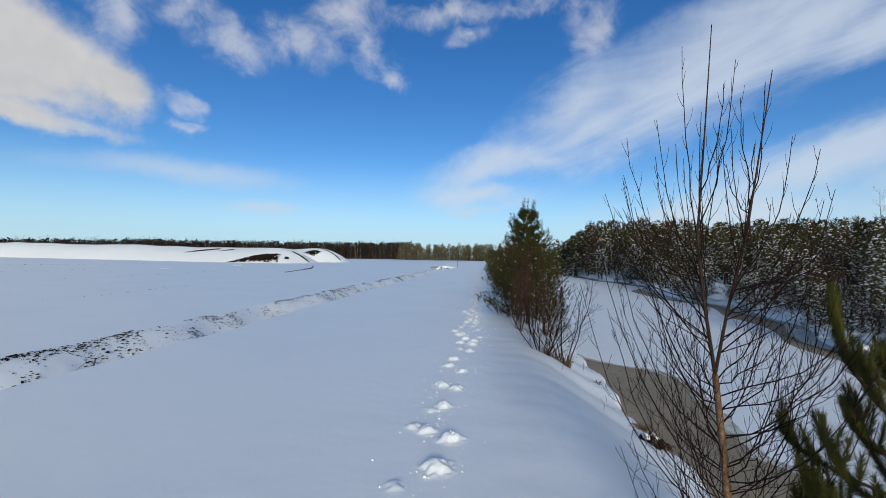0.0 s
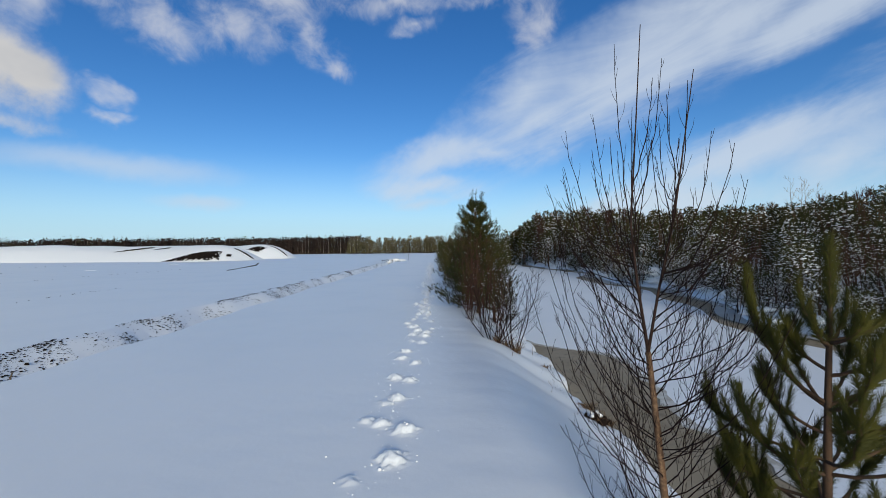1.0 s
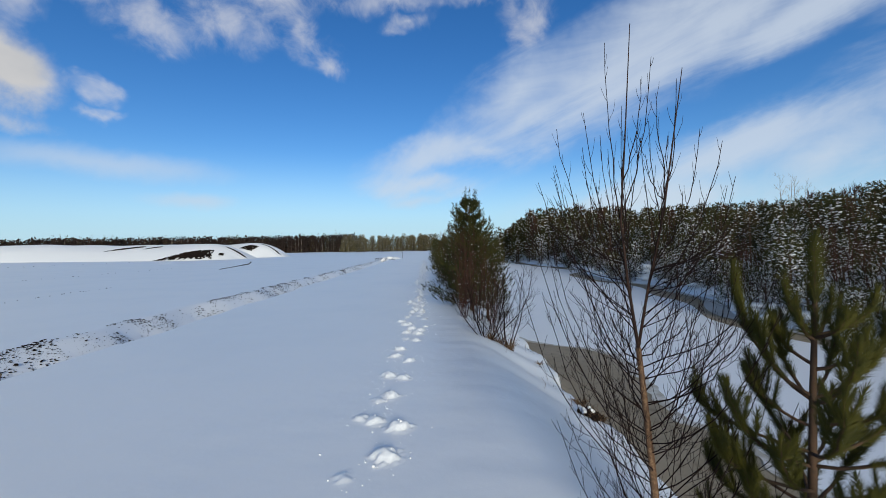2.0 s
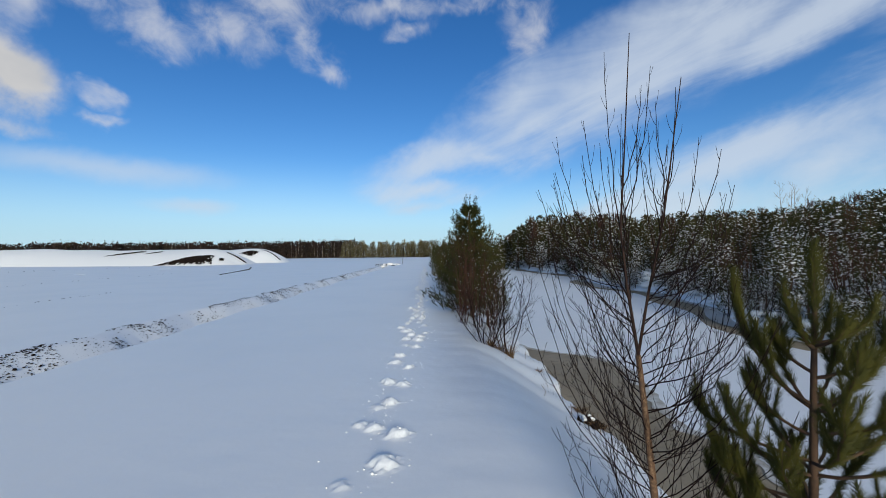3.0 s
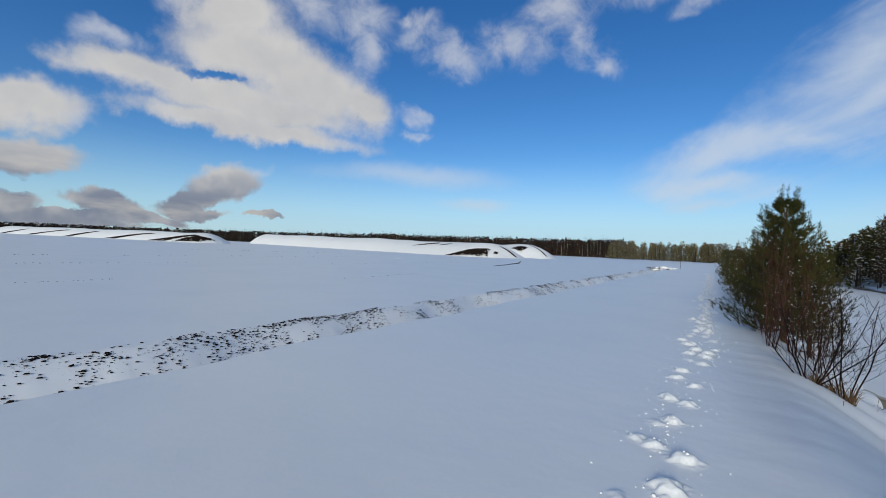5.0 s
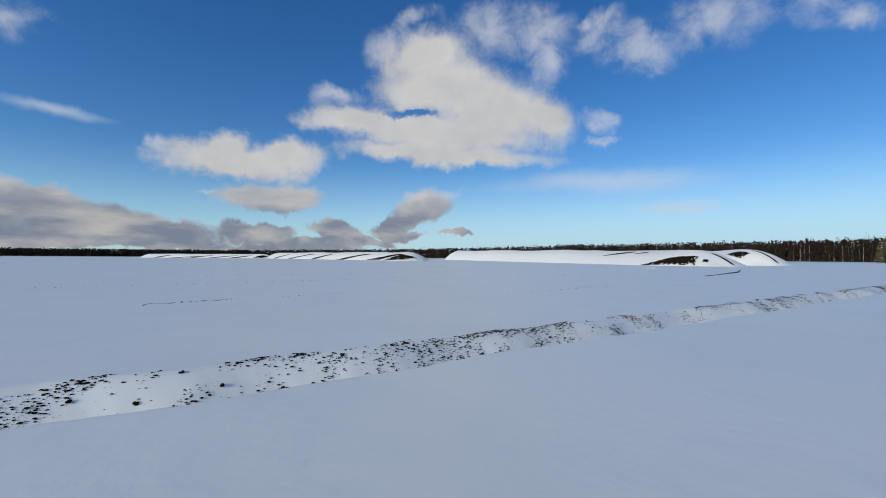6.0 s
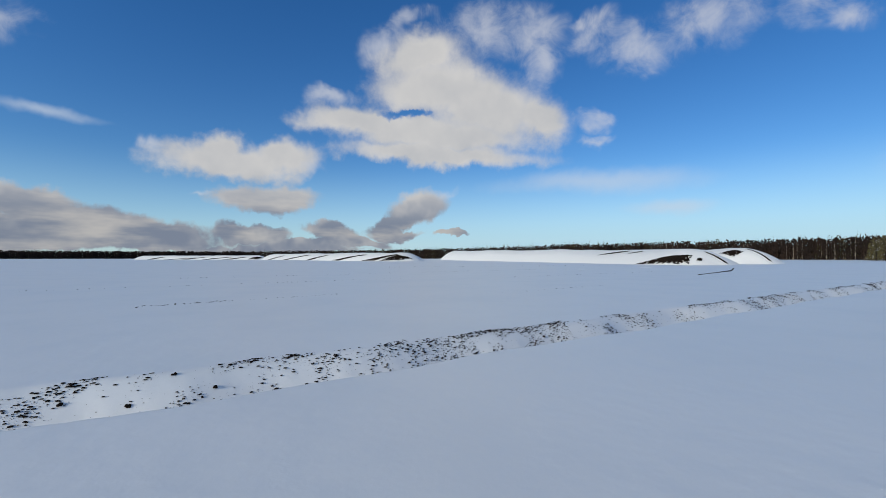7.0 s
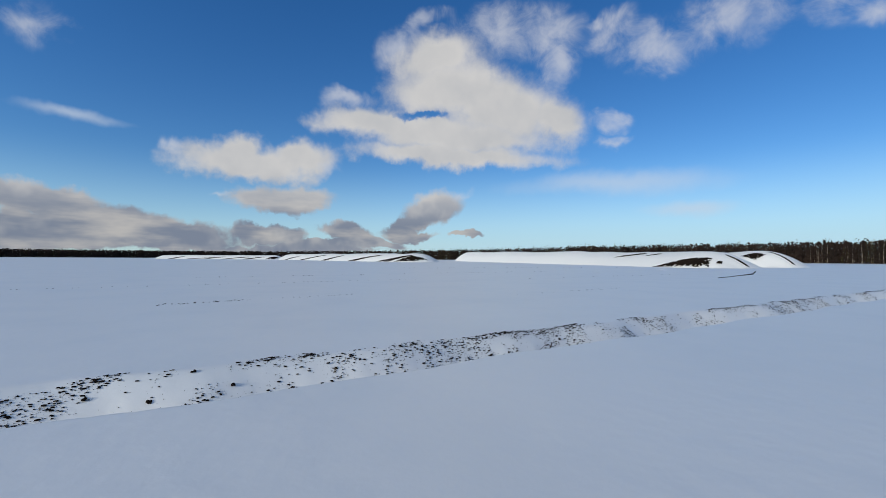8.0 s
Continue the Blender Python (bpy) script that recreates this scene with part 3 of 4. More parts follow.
# ---- the young birch on the bank, close to the walker ----
def near_birch():
    rnd = random.Random(21)
    root = thing("birch_sapling", "leafless young birch with orange-brown stem on the snowy bank", "tree")
    base = Vector((1.14, 2.10, ground_z(1.14, 2.10) - 0.05))
    fork = Vector((1.075, 2.13, 0.98))
    trunk_path = [base, Vector((1.135, 2.105, 0.25)), Vector((1.105, 2.115, 0.62)), fork]
    lead = [fork, Vector((1.035, 2.15, 1.32)), Vector((1.01, 2.16, 1.62)), Vector((1.035, 2.15, 2.05)), Vector((1.065, 2.14, 2.62))]
    second = [fork, Vector((1.12, 2.11, 1.28)), Vector((1.185, 2.07, 1.66)), Vector((1.225, 2.05, 2.0)), Vector((1.265, 2.03, 2.35))]
    s = Shape()
    s.tube(trunk_path, 0.0215, 0.0135, 8)
    solid("trunk", s.mesh("trunk"), BIRCH_BARK, root)
    s = Shape()
    s.tube(lead, 0.0086, 0.0019, 6)
    solid("leader", s.mesh("leader"), YOUNG_BARK, root)
    s = Shape()
    s.tube(second, 0.0078, 0.0018, 6)
    solid("leader", s.mesh("leader"), YOUNG_BARK, root)
    across = Vector((0.89, -0.45, 0))
    away = Vector((0.45, 0.89, 0))
    twigs = Shape()
    limbs = []
    # upper shoots: parent, start 0-1, sideways, away, tip height
    for par, t, side, deep, top in (
            (lead, 0.44, -0.12, 0.03, 2.56), (lead, 0.30, -0.24, 0.10, 2.23), (lead, 0.22, -0.36, -0.05, 2.12), (lead, 0.12, -0.50, 0.12, 1.87),
            (lead, 0.52, 0.10, 0.05, 2.45), (lead, 0.62, 0.05, -0.08, 2.30), (lead, 0.36, 0.03, 0.20, 2.15), (lead, 0.18, -0.42, 0.22, 1.98),
            (lead, 0.06, -0.30, -0.20, 1.75), (second, 0.45, 0.21, 0.02, 2.31), (second, 0.30, 0.31, 0.06, 2.06), (second, 0.22, 0.38, -0.10, 1.96),
            (second, 0.14, 0.46, 0.10, 1.82), (second, 0.55, 0.12, 0.10, 2.28), (second, 0.08, 0.40, 0.22, 1.70), (second, 0.35, 0.16, -0.14, 2.00)):
        p, d = along_path(par, t)
        end = Vector((1.06, 2.14, 0)) + across * side + away * deep
        end.z = top
        out = Vector((end.x - p.x, end.y - p.y, 0))
        limbs.append((arc(p, end, out * 0.17 + Vector((0, 0, -0.03)), 7, rnd, 0.006), 0.0033, 8, 0.16))
    # thin wands that fill the crown between them
    for k in range(30):
        par = (lead, second)[k % 2]
        side = rnd.uniform(0.02, 0.55) * (1 if k % 2 else -1)
        p, d = along_path(par, rnd.uniform(0.03, 0.6) * (1 - 0.9 * abs(side)))
        end = Vector((1.06, 2.14, 0)) + across * side + away * rnd.uniform(-0.25, 0.25)
        end.z = max(p.z + 0.22, 2.25 - 1.15 * abs(side) - rnd.uniform(0.0, 0.4))
        out = Vector((end.x - p.x, end.y - p.y, 0))
        limbs.append((arc(p, end, out * 0.16 + Vector((0, 0, -0.02)), 6, rnd, 0.005), 0.0026, 5, 0.14))
    # lower limbs sweep out and up all round the stem
    for k in range(58):
        t = 0.02 + 0.96 * ((k * 0.618) % 1.0)
        p, d = along_path(trunk_path, t)
        side = (1 if k % 2 else -1) * rnd.uniform(0.25, 1.0)
        deep = rnd.uniform(-0.8, 0.8)
        reach = rnd.uniform(0.36, 0.58) * (1.05 - 0.25 * t) * (0.85 + 0.45 * abs(side))
        rise = reach * rnd.uniform(0.7, 2.1)
        out = across * side + away * deep
        end = p + out * reach + Vector((0, 0, rise))
        limbs.append((arc(p, end, out * reach * 0.10 - Vector((0, 0, 0.15 * rise)), 7, rnd, 0.008), 0.0035, 9, 0.24))
    for path, r, count, length in limbs:
        s = Shape()
        s.tube(path, r, 0.0013, 5)
        solid("limb", s.mesh("limb"), TWIG, root)
        side_twigs(twigs, path, rnd, count, length, 0.0016, 0.65, 1 if length > 0.2 else 0, 0.14, 3, 0.7 if length > 0.2 else 0.5)
    tagged(solid("branchwork", twigs.mesh("branchwork"), TWIG, root), kind="stuff")


near_birch()


# ---- the young pine beside it ----
def needle_shoot(s, pts, rnd, length, per_metre, width=0.0021, skip=0.0):
    total = sum((pts[i + 1] - pts[i]).length for i in range(len(pts) - 1))
    for k in range(int(total * per_metre)):
        t = skip + (1 - skip) * rnd.random()
        p, d = along_path(pts, t)
        out = d.orthogonal().normalized()
        out.rotate(Matrix.Rotation(rnd.uniform(0, 6.3), 3, d))
        lean = rnd.uniform(0.40, 0.90) * (1.0 if t < 0.93 else 0.5)
        s.blade(p, d + out * lean, length * rnd.uniform(0.75, 1.15), width, rnd)


def near_pine():
    rnd = random.Random(5)
    root = thing("young_pine", "young green Scots pine with long needles, standing on the snowy bank", "tree")
    zb = ground_z(1.69, 1.85) - 0.05
    stem = [Vector((1.69, 1.85, zb)), Vector((1.70, 1.83, 0.46)), Vector((1.70, 1.82, 0.85)), Vector((1.705, 1.81, 1.22)), Vector((1.705, 1.81, 1.50))]
    s = Shape()
    s.tube(stem, 0.021, 0.006, 8)
    solid("trunk", s.mesh("trunk"), PINE_BARK, root)
    n = Shape()
    needle_shoot(n, stem[3:], rnd, 0.084, 3600)
    needle_shoot(n, stem[2:4], rnd, 0.060, 1500, skip=0.55)
    needle_shoot(n, stem[1:3], rnd, 0.050, 160)
    tagged(solid("needle_cover", n.mesh("needle_cover"), NEEDLE, root), kind="stuff")
    across, away = Vector((0.74, -0.67, 0)), Vector((0.67, 0.74, 0))
    # height on the stem, sideways, away, rise, pairs of side shoots
    boughs = [(1.10, -0.10, 0.00, 0.25, 0), (1.08, 0.06, 0.10, 0.20, 0), (1.09, 0.19, -0.04, 0.20, 0), (1.07, -0.05, -0.12, 0.13, 0), (1.08, 0.10, -0.10, 0.13, 0), (1.06, -0.07, 0.12, 0.18, 0),
              (0.80, -0.29, 0.02, 0.60, 2), (0.82, -0.19, -0.09, 0.34, 2), (0.81, 0.25, 0.04, 0.42, 2), (0.79, 0.14, -0.21, 0.33, 2), (0.82, 0.10, 0.25, 0.40, 2), (0.80, -0.14, 0.21, 0.34, 2),
              (0.94, 0.16, -0.07, 0.18, 1), (0.96, -0.14, 0.03, 0.20, 1), (0.70, 0.27, -0.10, 0.24, 2), (0.68, -0.24, 0.06, 0.22, 2)]
    for z, count, reach, rise, first in ((0.54, 7, 0.38, 0.32, 0.4), (0.36, 7, 0.42, 0.26, 0.9), (0.18, 8, 0.45, 0.24, 0.1), (-0.02, 8, 0.47, 0.22, 0.6), (-0.22, 7, 0.48, 0.18, 0.2)):
        for k in range(count):
            a = first + math.tau * k / count + rnd.uniform(-0.25, 0.25)
            q = reach * rnd.uniform(0.65, 1.2)
            boughs.append((z + rnd.uniform(-0.04, 0.04), q * math.cos(a), q * math.sin(a), rise * rnd.uniform(0.7, 1.35), 3))
    for z, side, deep, rise, pairs in boughs:
        z = max(z, zb + 0.1)
        i = 0
        while stem[i + 1].z < z:
            i += 1
        p = stem[i].lerp(stem[i + 1], (z - stem[i].z) / (stem[i + 1].z - stem[i].z))
        out = across * side + away * deep
        end = p + out + Vector((0, 0, rise))
        bend = p + out * 0.95 + Vector((0, 0, rise * 0.28))
        path = []
        for j in range(9):
            t = j / 8
            path.append(p * (1 - t) ** 2 + bend * (2 * t * (1 - t)) + end * t * t + Vector((rnd.gauss(0, 0.003), rnd.gauss(0, 0.003), 0)))
        s, n = Shape(), Shape()
        s.tube(path, 0.0085, 0.0035, 6)
        branch = solid("branch", s.mesh("branch"), PINE_BARK, root)
        needle_shoot(n, path, rnd, 0.056, 2000, skip=0.48 if rise > 0.5 else 0.28)
        needle_shoot(n, path, rnd, 0.045, 120, skip=0.15)
        flat = out.normalized()
        cross_ = flat.cross(Vector((0, 0, 1)))
        for j in range(pairs * 2):
            t = 0.45 + 0.42 * (j // 2 + rnd.random() * 0.4) / max(pairs, 1)
            b, d = along_path(path, t)
            way = (d * 0.6 + cross_ * (0.6 if j % 2 else -0.6) + Vector((0, 0, 0.9))).normalized()
            size = rnd.uniform(0.12, 0.19) * (1.25 - 0.5 * t) * (1.4 if rise > 0.5 else 1.0)
            sub = arc(b, b + way * size, Vector((0, 0, -0.014)), 3, rnd)
            n.tube(sub, 0.003, 0.0025, 4)
            needle_shoot(n, sub, rnd, 0.050, 1500, skip=0.10)
        tagged(solid("needle_cover", n.mesh("needle_cover"), NEEDLE, branch), kind="stuff")


near_pine()


# ---- pines and shrubs further along the bank and across the water ----
def pine_meshes(seed, tall, tufts, blade, snow, slim=0.33, layers=9, width=0.03, needle=None, taper=0.75, upward=0.75, spray=7, candle=0.0):
    """Trunk, crown and snow meshes of one pine, its foot at the origin."""
    rnd = random.Random(seed)
    trunk, crown, white = Shape(), Shape(), Shape()
    top = Vector((rnd.uniform(-0.03, 0.03) * tall, rnd.uniform(-0.03, 0.03) * tall, tall * 0.96))
    stem = arc(Vector((0, 0, -0.15)), top, Vector((rnd.uniform(-0.02, 0.02) * tall, 0, 0)), 6, rnd, 0.004 * tall)
    trunk.tube(stem, 0.016 * tall + 0.012, 0.012, 6)
    per = max(3, tufts // (layers * 6))
    for L in range(layers):
        t = 0.12 + 0.84 * (L + rnd.uniform(0, 0.5)) / layers
        p, d = along_path(stem, t)
        reach = tall * slim * (1 - t) ** taper * rnd.uniform(0.85, 1.15) + (0.10 if taper < 1 else 0.03)
        for k in range(6 if t < 0.8 else 5):
            a = k * 1.05 + L * 0.7 + rnd.uniform(-0.35, 0.35)
            out = Vector((math.cos(a), math.sin(a), 0))
            q = reach * (rnd.uniform(0.8, 1.1) if candle else rnd.uniform(0.55, 1.25))
            tip = p + out * q + Vector((0, 0, q * (0.15 + 0.9 * t) * rnd.uniform(0.5, 1.3)))
            path = arc(p, tip, Vector((0, 0, -0.14 * q)), 4, rnd, 0.02 * q)
            trunk.tube(path, 0.006 + 0.004 * tall * (1 - t), 0.004, 3)
            for j in range(per):
                b, d2 = along_path(path, 0.30 + 0.70 * (j + rnd.random()) / per)
                b = b + Vector((rnd.gauss(0, 0.06), rnd.gauss(0, 0.06), rnd.gauss(0, 0.045))) * (0.3 + q)
                way = (out * 0.5 + d2 * 0.3 + Vector((rnd.gauss(0, 0.35), rnd.gauss(0, 0.35), upward))).normalized()
                for _ in range(spray):
                    crown.leaf(b + way * (rnd.random() * blade * 1.4), way + Vector((rnd.gauss(0, 0.4), rnd.gauss(0, 0.4), rnd.gauss(0, 0.3))), blade * rnd.uniform(0.7, 1.3), width * rnd.uniform(0.7, 1.4), rnd)
                if rnd.random() < snow:
                    r = rnd.uniform(0.35, 0.95) * blade * (0.40 if blade < 0.25 else 0.20)
                    white.cap(b + Vector((0, 0, blade * 0.30)), r * rnd.uniform(0.7, 1.5), r * rnd.uniform(0.7, 1.3), r * rnd.uniform(0.4, 0.75), rnd)
            if candle and t > 0.35:
                # an upright shoot where the bough ends
                size = candle * rnd.uniform(0.6, 1.4)
                for j in range(64):
                    b = tip + Vector((rnd.gauss(0, 0.012), rnd.gauss(0, 0.012), size * (rnd.random() - 0.05)))
                    crown.leaf(b, Vector((rnd.gauss(0, 0.5), rnd.gauss(0, 0.5), 0.8)), blade * 0.85, width, rnd)
    # upright candles at the crown's top
    for k in range(5):
        a = k * 1.3 + rnd.random()
        tip = top + Vector((math.cos(a) * 0.05 * tall * (k > 0), math.sin(a) * 0.05 * tall * (k > 0), tall * (0.06 if k == 0 else 0.0)))
        for _ in range(16):
            crown.leaf(tip - Vector((0, 0, rnd.uniform(0, 0.08) * tall)), Vector((rnd.gauss(0, 0.4), rnd.gauss(0, 0.4), 1)), blade * 0.9, width, rnd)
    parts = [("trunk", trunk.mesh("trunk"), PINE_BARK), ("crown", crown.mesh("crown", False), needle or FAR_NEEDLE)]
    if white.v:
        parts.append(("snow", white.mesh("snow"), SNOW_LUMP))
    return parts


def plant(name, label, category, parts, x, y, turn=0.0, scale=1.0, group="", sink=0.0):
    root = thing(name, label, category, (x, y, ground_z(x, y) - sink), group, "", turn, scale)
    for pname, me, mat in parts:
        ob = solid(pname, me, mat, root)
        if pname in ("crown", "snow", "branchwork"):
            ob["kind"] = "stuff"
    return root


# the dark pine and the small ones that follow it along the dyke
plant("bank_pine", "bushy dark green pine about three metres tall at the dyke's edge", "tree",
      pine_meshes(31, 3.12, 4600, 0.070, 0.02, 0.43, 15, 0.008, DARK_NEEDLE, 1.0001, upward=0.9, spray=11, candle=0.34), 1.20, 11.6, 0.4, 1.0, "pines along the dyke")
dyke_pines = [pine_meshes(40 + k, 2.3, 900, 0.085, 0.22, 0.30, 11, 0.012, DARK_NEEDLE, 0.8, spray=8, candle=0.16) for k in range(3)]
rnd = random.Random(8)
for k, (x, y, s) in enumerate(((1.65, 11.7, 0.85), (1.25, 14.2, 0.85), (1.5, 15.5, 1.0), (0.85, 17.5, 0.70), (1.4, 19.0, 0.9), (0.8, 22.0, 0.75), (1.3, 25.0, 0.95), (0.75, 29.0, 0.8), (1.2, 34.0, 1.0), (0.9, 40.0, 1.0), (1.2, 47.0, 1.1), (1.0, 55.0, 1.2), (1.4, 63.0, 1.3))):
    plant("bank_pine", "small snow-dusted pine at the edge of the dyke", "tree", dyke_pines[k % 3], x, y, rnd.uniform(0, 6), s, "pines along the dyke")


def shrub_meshes(seed, tall, stems, spread, count, length, r0=0.012, r1=0.003, twig=0.0035, depth=1, mat=None, straight=0.0, bends=4):
    rnd = random.Random(seed)
    parts = []
    fine = Shape()
    for k in range(stems):
        a = k * 2.4 + rnd.uniform(-0.4, 0.4)
        lean = spread * rnd.uniform(0.25, 1.0)
        foot = Vector((math.cos(a) * 0.05, math.sin(a) * 0.05, -0.1)) * (1 if stems > 1 else 0)
        tip = Vector((math.cos(a) * lean, math.sin(a) * lean, tall * rnd.uniform(0.72, 1.0)))
        path = arc(foot, tip, Vector((math.cos(a), math.sin(a), 0)) * lean * 0.12, 6, rnd, 0.010 * tall)
        s = Shape()
        s.tube(path, r0, r1, 5)
        parts.append(("stem", s.mesh("stem"), mat or TWIG))
        side_twigs(fine, path, rnd, count, length, twig, 0.5, depth, 0.12 + straight, 3, 0.75, bends)
    parts.append(("branchwork", fine.mesh("branchwork"), mat or TWIG))
    return parts


front = "leafless shrubs at the dyke's edge"
plant("bare_shrub", "leafless shrub with spreading dark twigs in the snow", "shrub", shrub_meshes(61, 1.20, 10, 1.10, 9, 0.46, 0.010, 0.003, 0.0032), 1.06, 7.75, 0.3, 1.0, front)
plant("bare_shrub", "leafless shrub with fine twigs in a tuft of dry grass", "shrub", shrub_meshes(62, 1.60, 7, 1.05, 12, 0.55, 0.011, 0.003, 0.0032), 1.47, 8.0, 1.3, 1.0, front)
red = [shrub_meshes(70 + k, 2.3, 7, 0.42, 15, 0.34, 0.009, 0.002, 0.0028, 1, RED_TWIG, bends=3) for k in range(3)]
for k, (x, y, s) in enumerate(((0.80, 9.6, 0.92), (1.15, 9.9, 0.95), (1.45, 9.5, 0.75), (0.85, 11.2, 1.0), (1.65, 11.3, 1.0), (1.0, 12.6, 1.15), (0.8, 15.5, 1.0), (0.7, 19.5, 0.9), (0.75, 26.0, 0.9))):
    plant("bare_shrub", "leafless shrub with dense reddish-brown twigs", "shrub", red[k % 3], x, y, k * 1.7, s, front)
plant("bare_birch", "slim leafless brown birch rising from the shrubs", "tree", shrub_meshes(66, 3.3, 1, 0.25, 14, 0.5, 0.010, 0.003, 0.003, 1, RED_TWIG), 0.92, 11.0, 0, 1.0)


# ---- the forest across the channel ----
def skyline(az):
    """How high the woods' top stands at that bearing, in degrees."""
    return float(np.interp(az, (4, 8, 9.2, 10.6, 13.6, 20.2, 26.3, 29, 32.3, 35.9, 38.9, 42, 44.9, 47.6, 55, 80),
                           (0.4, 0.7, 1.2, 2.3, 4.7, 4.8, 4.4, 4.6, 4.6, 4.2, 4.4, 4.7, 5.1, 5.7, 7.0, 8.0)))


def az_of(x, y):
    return math.degrees(math.atan2(x, y))


def make_forest():
    rnd = random.Random(77)
    low = [pine_meshes(100 + k, 2.4, 270, 0.15, 0.9, 0.38, 9, 0.024, spray=5) for k in range(4)]
    tall = [pine_meshes(120 + k, 5.0, 400, 0.22, 0.45, 0.24, 13, 0.034, taper=0.9, spray=5) for k in range(4)]
    bare = [shrub_meshes(140 + k, 4.6, 2, 0.5, 12, 0.9, 0.03, 0.006, 0.007, 1, PALE_BARK, 0.2, 2) for k in range(2)]
    brush = [shrub_meshes(150 + k, 2.0, 7, 0.6, 8, 0.5, 0.014, 0.004, 0.006, 1, RED_TWIG, 0.0, 2) for k in range(2)]
    placed = []
    tries = 0
    while len(placed) < 290 and tries < 9000:
        tries += 1
        y = 2 + 70 * rnd.random() ** 1.35
        depth = rnd.random() ** 2.0 * 22
        x = float(far_shore(y)) + 0.25 + depth
        d = math.hypot(x, y)
        gap = 0.75 + 0.028 * d + (0.0 if depth < 5 else 0.5)
        if az_of(x, y) > 62 or any((x - a) ** 2 + (y - b) ** 2 < gap * gap for a, b in placed):
            continue
        az = az_of(x, y)
        placed.append((x, y))
        z = ground_z(x, y)
        room = 1.5 + d * math.tan(radians(skyline(az))) - z
        turn = rnd.uniform(0, 6.3)
        kind = rnd.random()
        if depth < 4.0:
            want = min(room, rnd.uniform(1.5, 2.7) * (1 + 0.5 * (y > 36)))
            if kind < 0.24:
                plant("bare_shrub", "leafless reddish shrub among the snowy pines", "shrub", brush[len(placed) % 2], x, y, turn, want / 2.0, "shrubs of the far bank")
            else:
                plant("forest_pine", "low pine loaded with snow on the far bank", "tree", low[len(placed) % 4], x, y, turn, want / 2.4, "pines of the far bank")
        elif kind < 0.15:
            plant("bare_shrub", "tall leafless reddish shrub among the forest pines", "shrub", brush[len(placed) % 2], x, y, turn, min(room * 0.8, 4.0) / 2.0, "shrubs of the far bank")
        elif kind < 0.21:
            plant("bare_birch", "thin leafless birch among the pines", "tree", bare[len(placed) % 2], x, y, turn, min(room * 0.95, 5.0) / 4.6, "birches of the far bank")
        else:
            want = min(room * rnd.uniform(0.62, 0.96), 8.0)
            pick = tall if want > 3.2 else low
            plant("forest_pine", "snow-dusted dark pine in the woods across the channel", "tree", pick[len(placed) % 4], x, y, turn, want / (5.0 if pick is tall else 2.4), "pines of the far bank")
    for k in range(64):
        y = 4 + 46 * rnd.random() ** 1.5
        x = float(far_shore(y)) + rnd.uniform(0.0, 1.2)
        plant("forest_pine", "snow-laden pine seedling leaning over the far shore", "tree", low[k % 4], x, y, rnd.uniform(0, 6.3), rnd.uniform(0.35, 0.62), "pines of the far bank")
    for x, y, s in ((29.2, 34.2, 1.62), (29.8, 33.4, 1.55), (26.0, 25.0, 0.9)):
        plant("bare_birch", "tall thin leafless birch above the woods", "tree", bare[0], x, y, 0.4 * x, s, "birches of the far bank")


make_forest()


def forest_depth():
    """The closed wall of pines behind the front rows, too many to count."""
    rnd = random.Random(78)
    stems, boughs, snow, wands = Shape(), Shape(), Shape(), Shape()
    for k in range(330):
        az = 8.5 + 56 * (k + rnd.random()) / 330
        a = radians(az)
        d = 14.0 / max(math.sin(a), 0.22) + rnd.uniform(3.0, 30.0)
        x, y = d * math.sin(a), d * math.cos(a)
        z = ground_z(x, y) if y < 80 else 0.3
        h = 1.5 + d * math.tan(radians(skyline(az))) * rnd.uniform(0.72, 1.04) - z
        if h < 1.2:
            continue
        stems.tube([Vector((x, y, z - 0.2)), Vector((x + rnd.uniform(-0.2, 0.2), y, z + h * 0.9))], 0.02 * h, 0.02, 4)
        size = 0.0065 * d
        fat = rnd.uniform(0.8, 1.25)
        bare = rnd.random() < 0.13
        for j in range(int(40 + 24 * h)):
            t = rnd.random() ** 0.85
            b = rnd.uniform(0, 6.3)
            r = h * fat * (0.02 + 0.20 * (1 - t) ** 0.9) * math.sqrt(rnd.random())
            at = Vector((x + r * math.cos(b), y + r * math.sin(b), z + h * (0.05 + 0.93 * t) - 0.10 * r))
            out = Vector((math.cos(b), math.sin(b), 0))
            if bare:
                for _ in range(3):
                    wands.leaf(at, out * 0.3 + Vector((rnd.gauss(0, 0.3), rnd.gauss(0, 0.3), 1.0)), size * rnd.uniform(1.2, 2.4), size * 0.09, rnd)
                continue
            for _ in range(4):
                boughs.leaf(at, out * 0.8 + Vector((rnd.gauss(0, 0.5), rnd.gauss(0, 0.5), rnd.uniform(-0.1, 1.0))), size * rnd.uniform(0.6, 1.3), size * rnd.uniform(0.12, 0.26), rnd)
            if rnd.random() < 0.26:
                q = size * rnd.uniform(0.16, 0.42)
                snow.cap(at + Vector((0, 0, size * 0.25)), q * rnd.uniform(0.6, 1.5), q * rnd.uniform(0.6, 1.5), q * 0.45, rnd, 4)
    root = thing("forest_depth", "dense snow-dusted pine wood behind the far bank", "forest", kind="stuff")
    for name, shape, mat in (("trunks", stems, PINE_BARK), ("boughs", boughs, FAR_NEEDLE), ("bare_twigs", wands, RED_TWIG), ("snow_on_boughs", snow, SNOW_LUMP)):
        solid(name, shape.mesh(name, name == "snow_on_boughs"), mat, root)["kind"] = "stuff"


forest_depth()


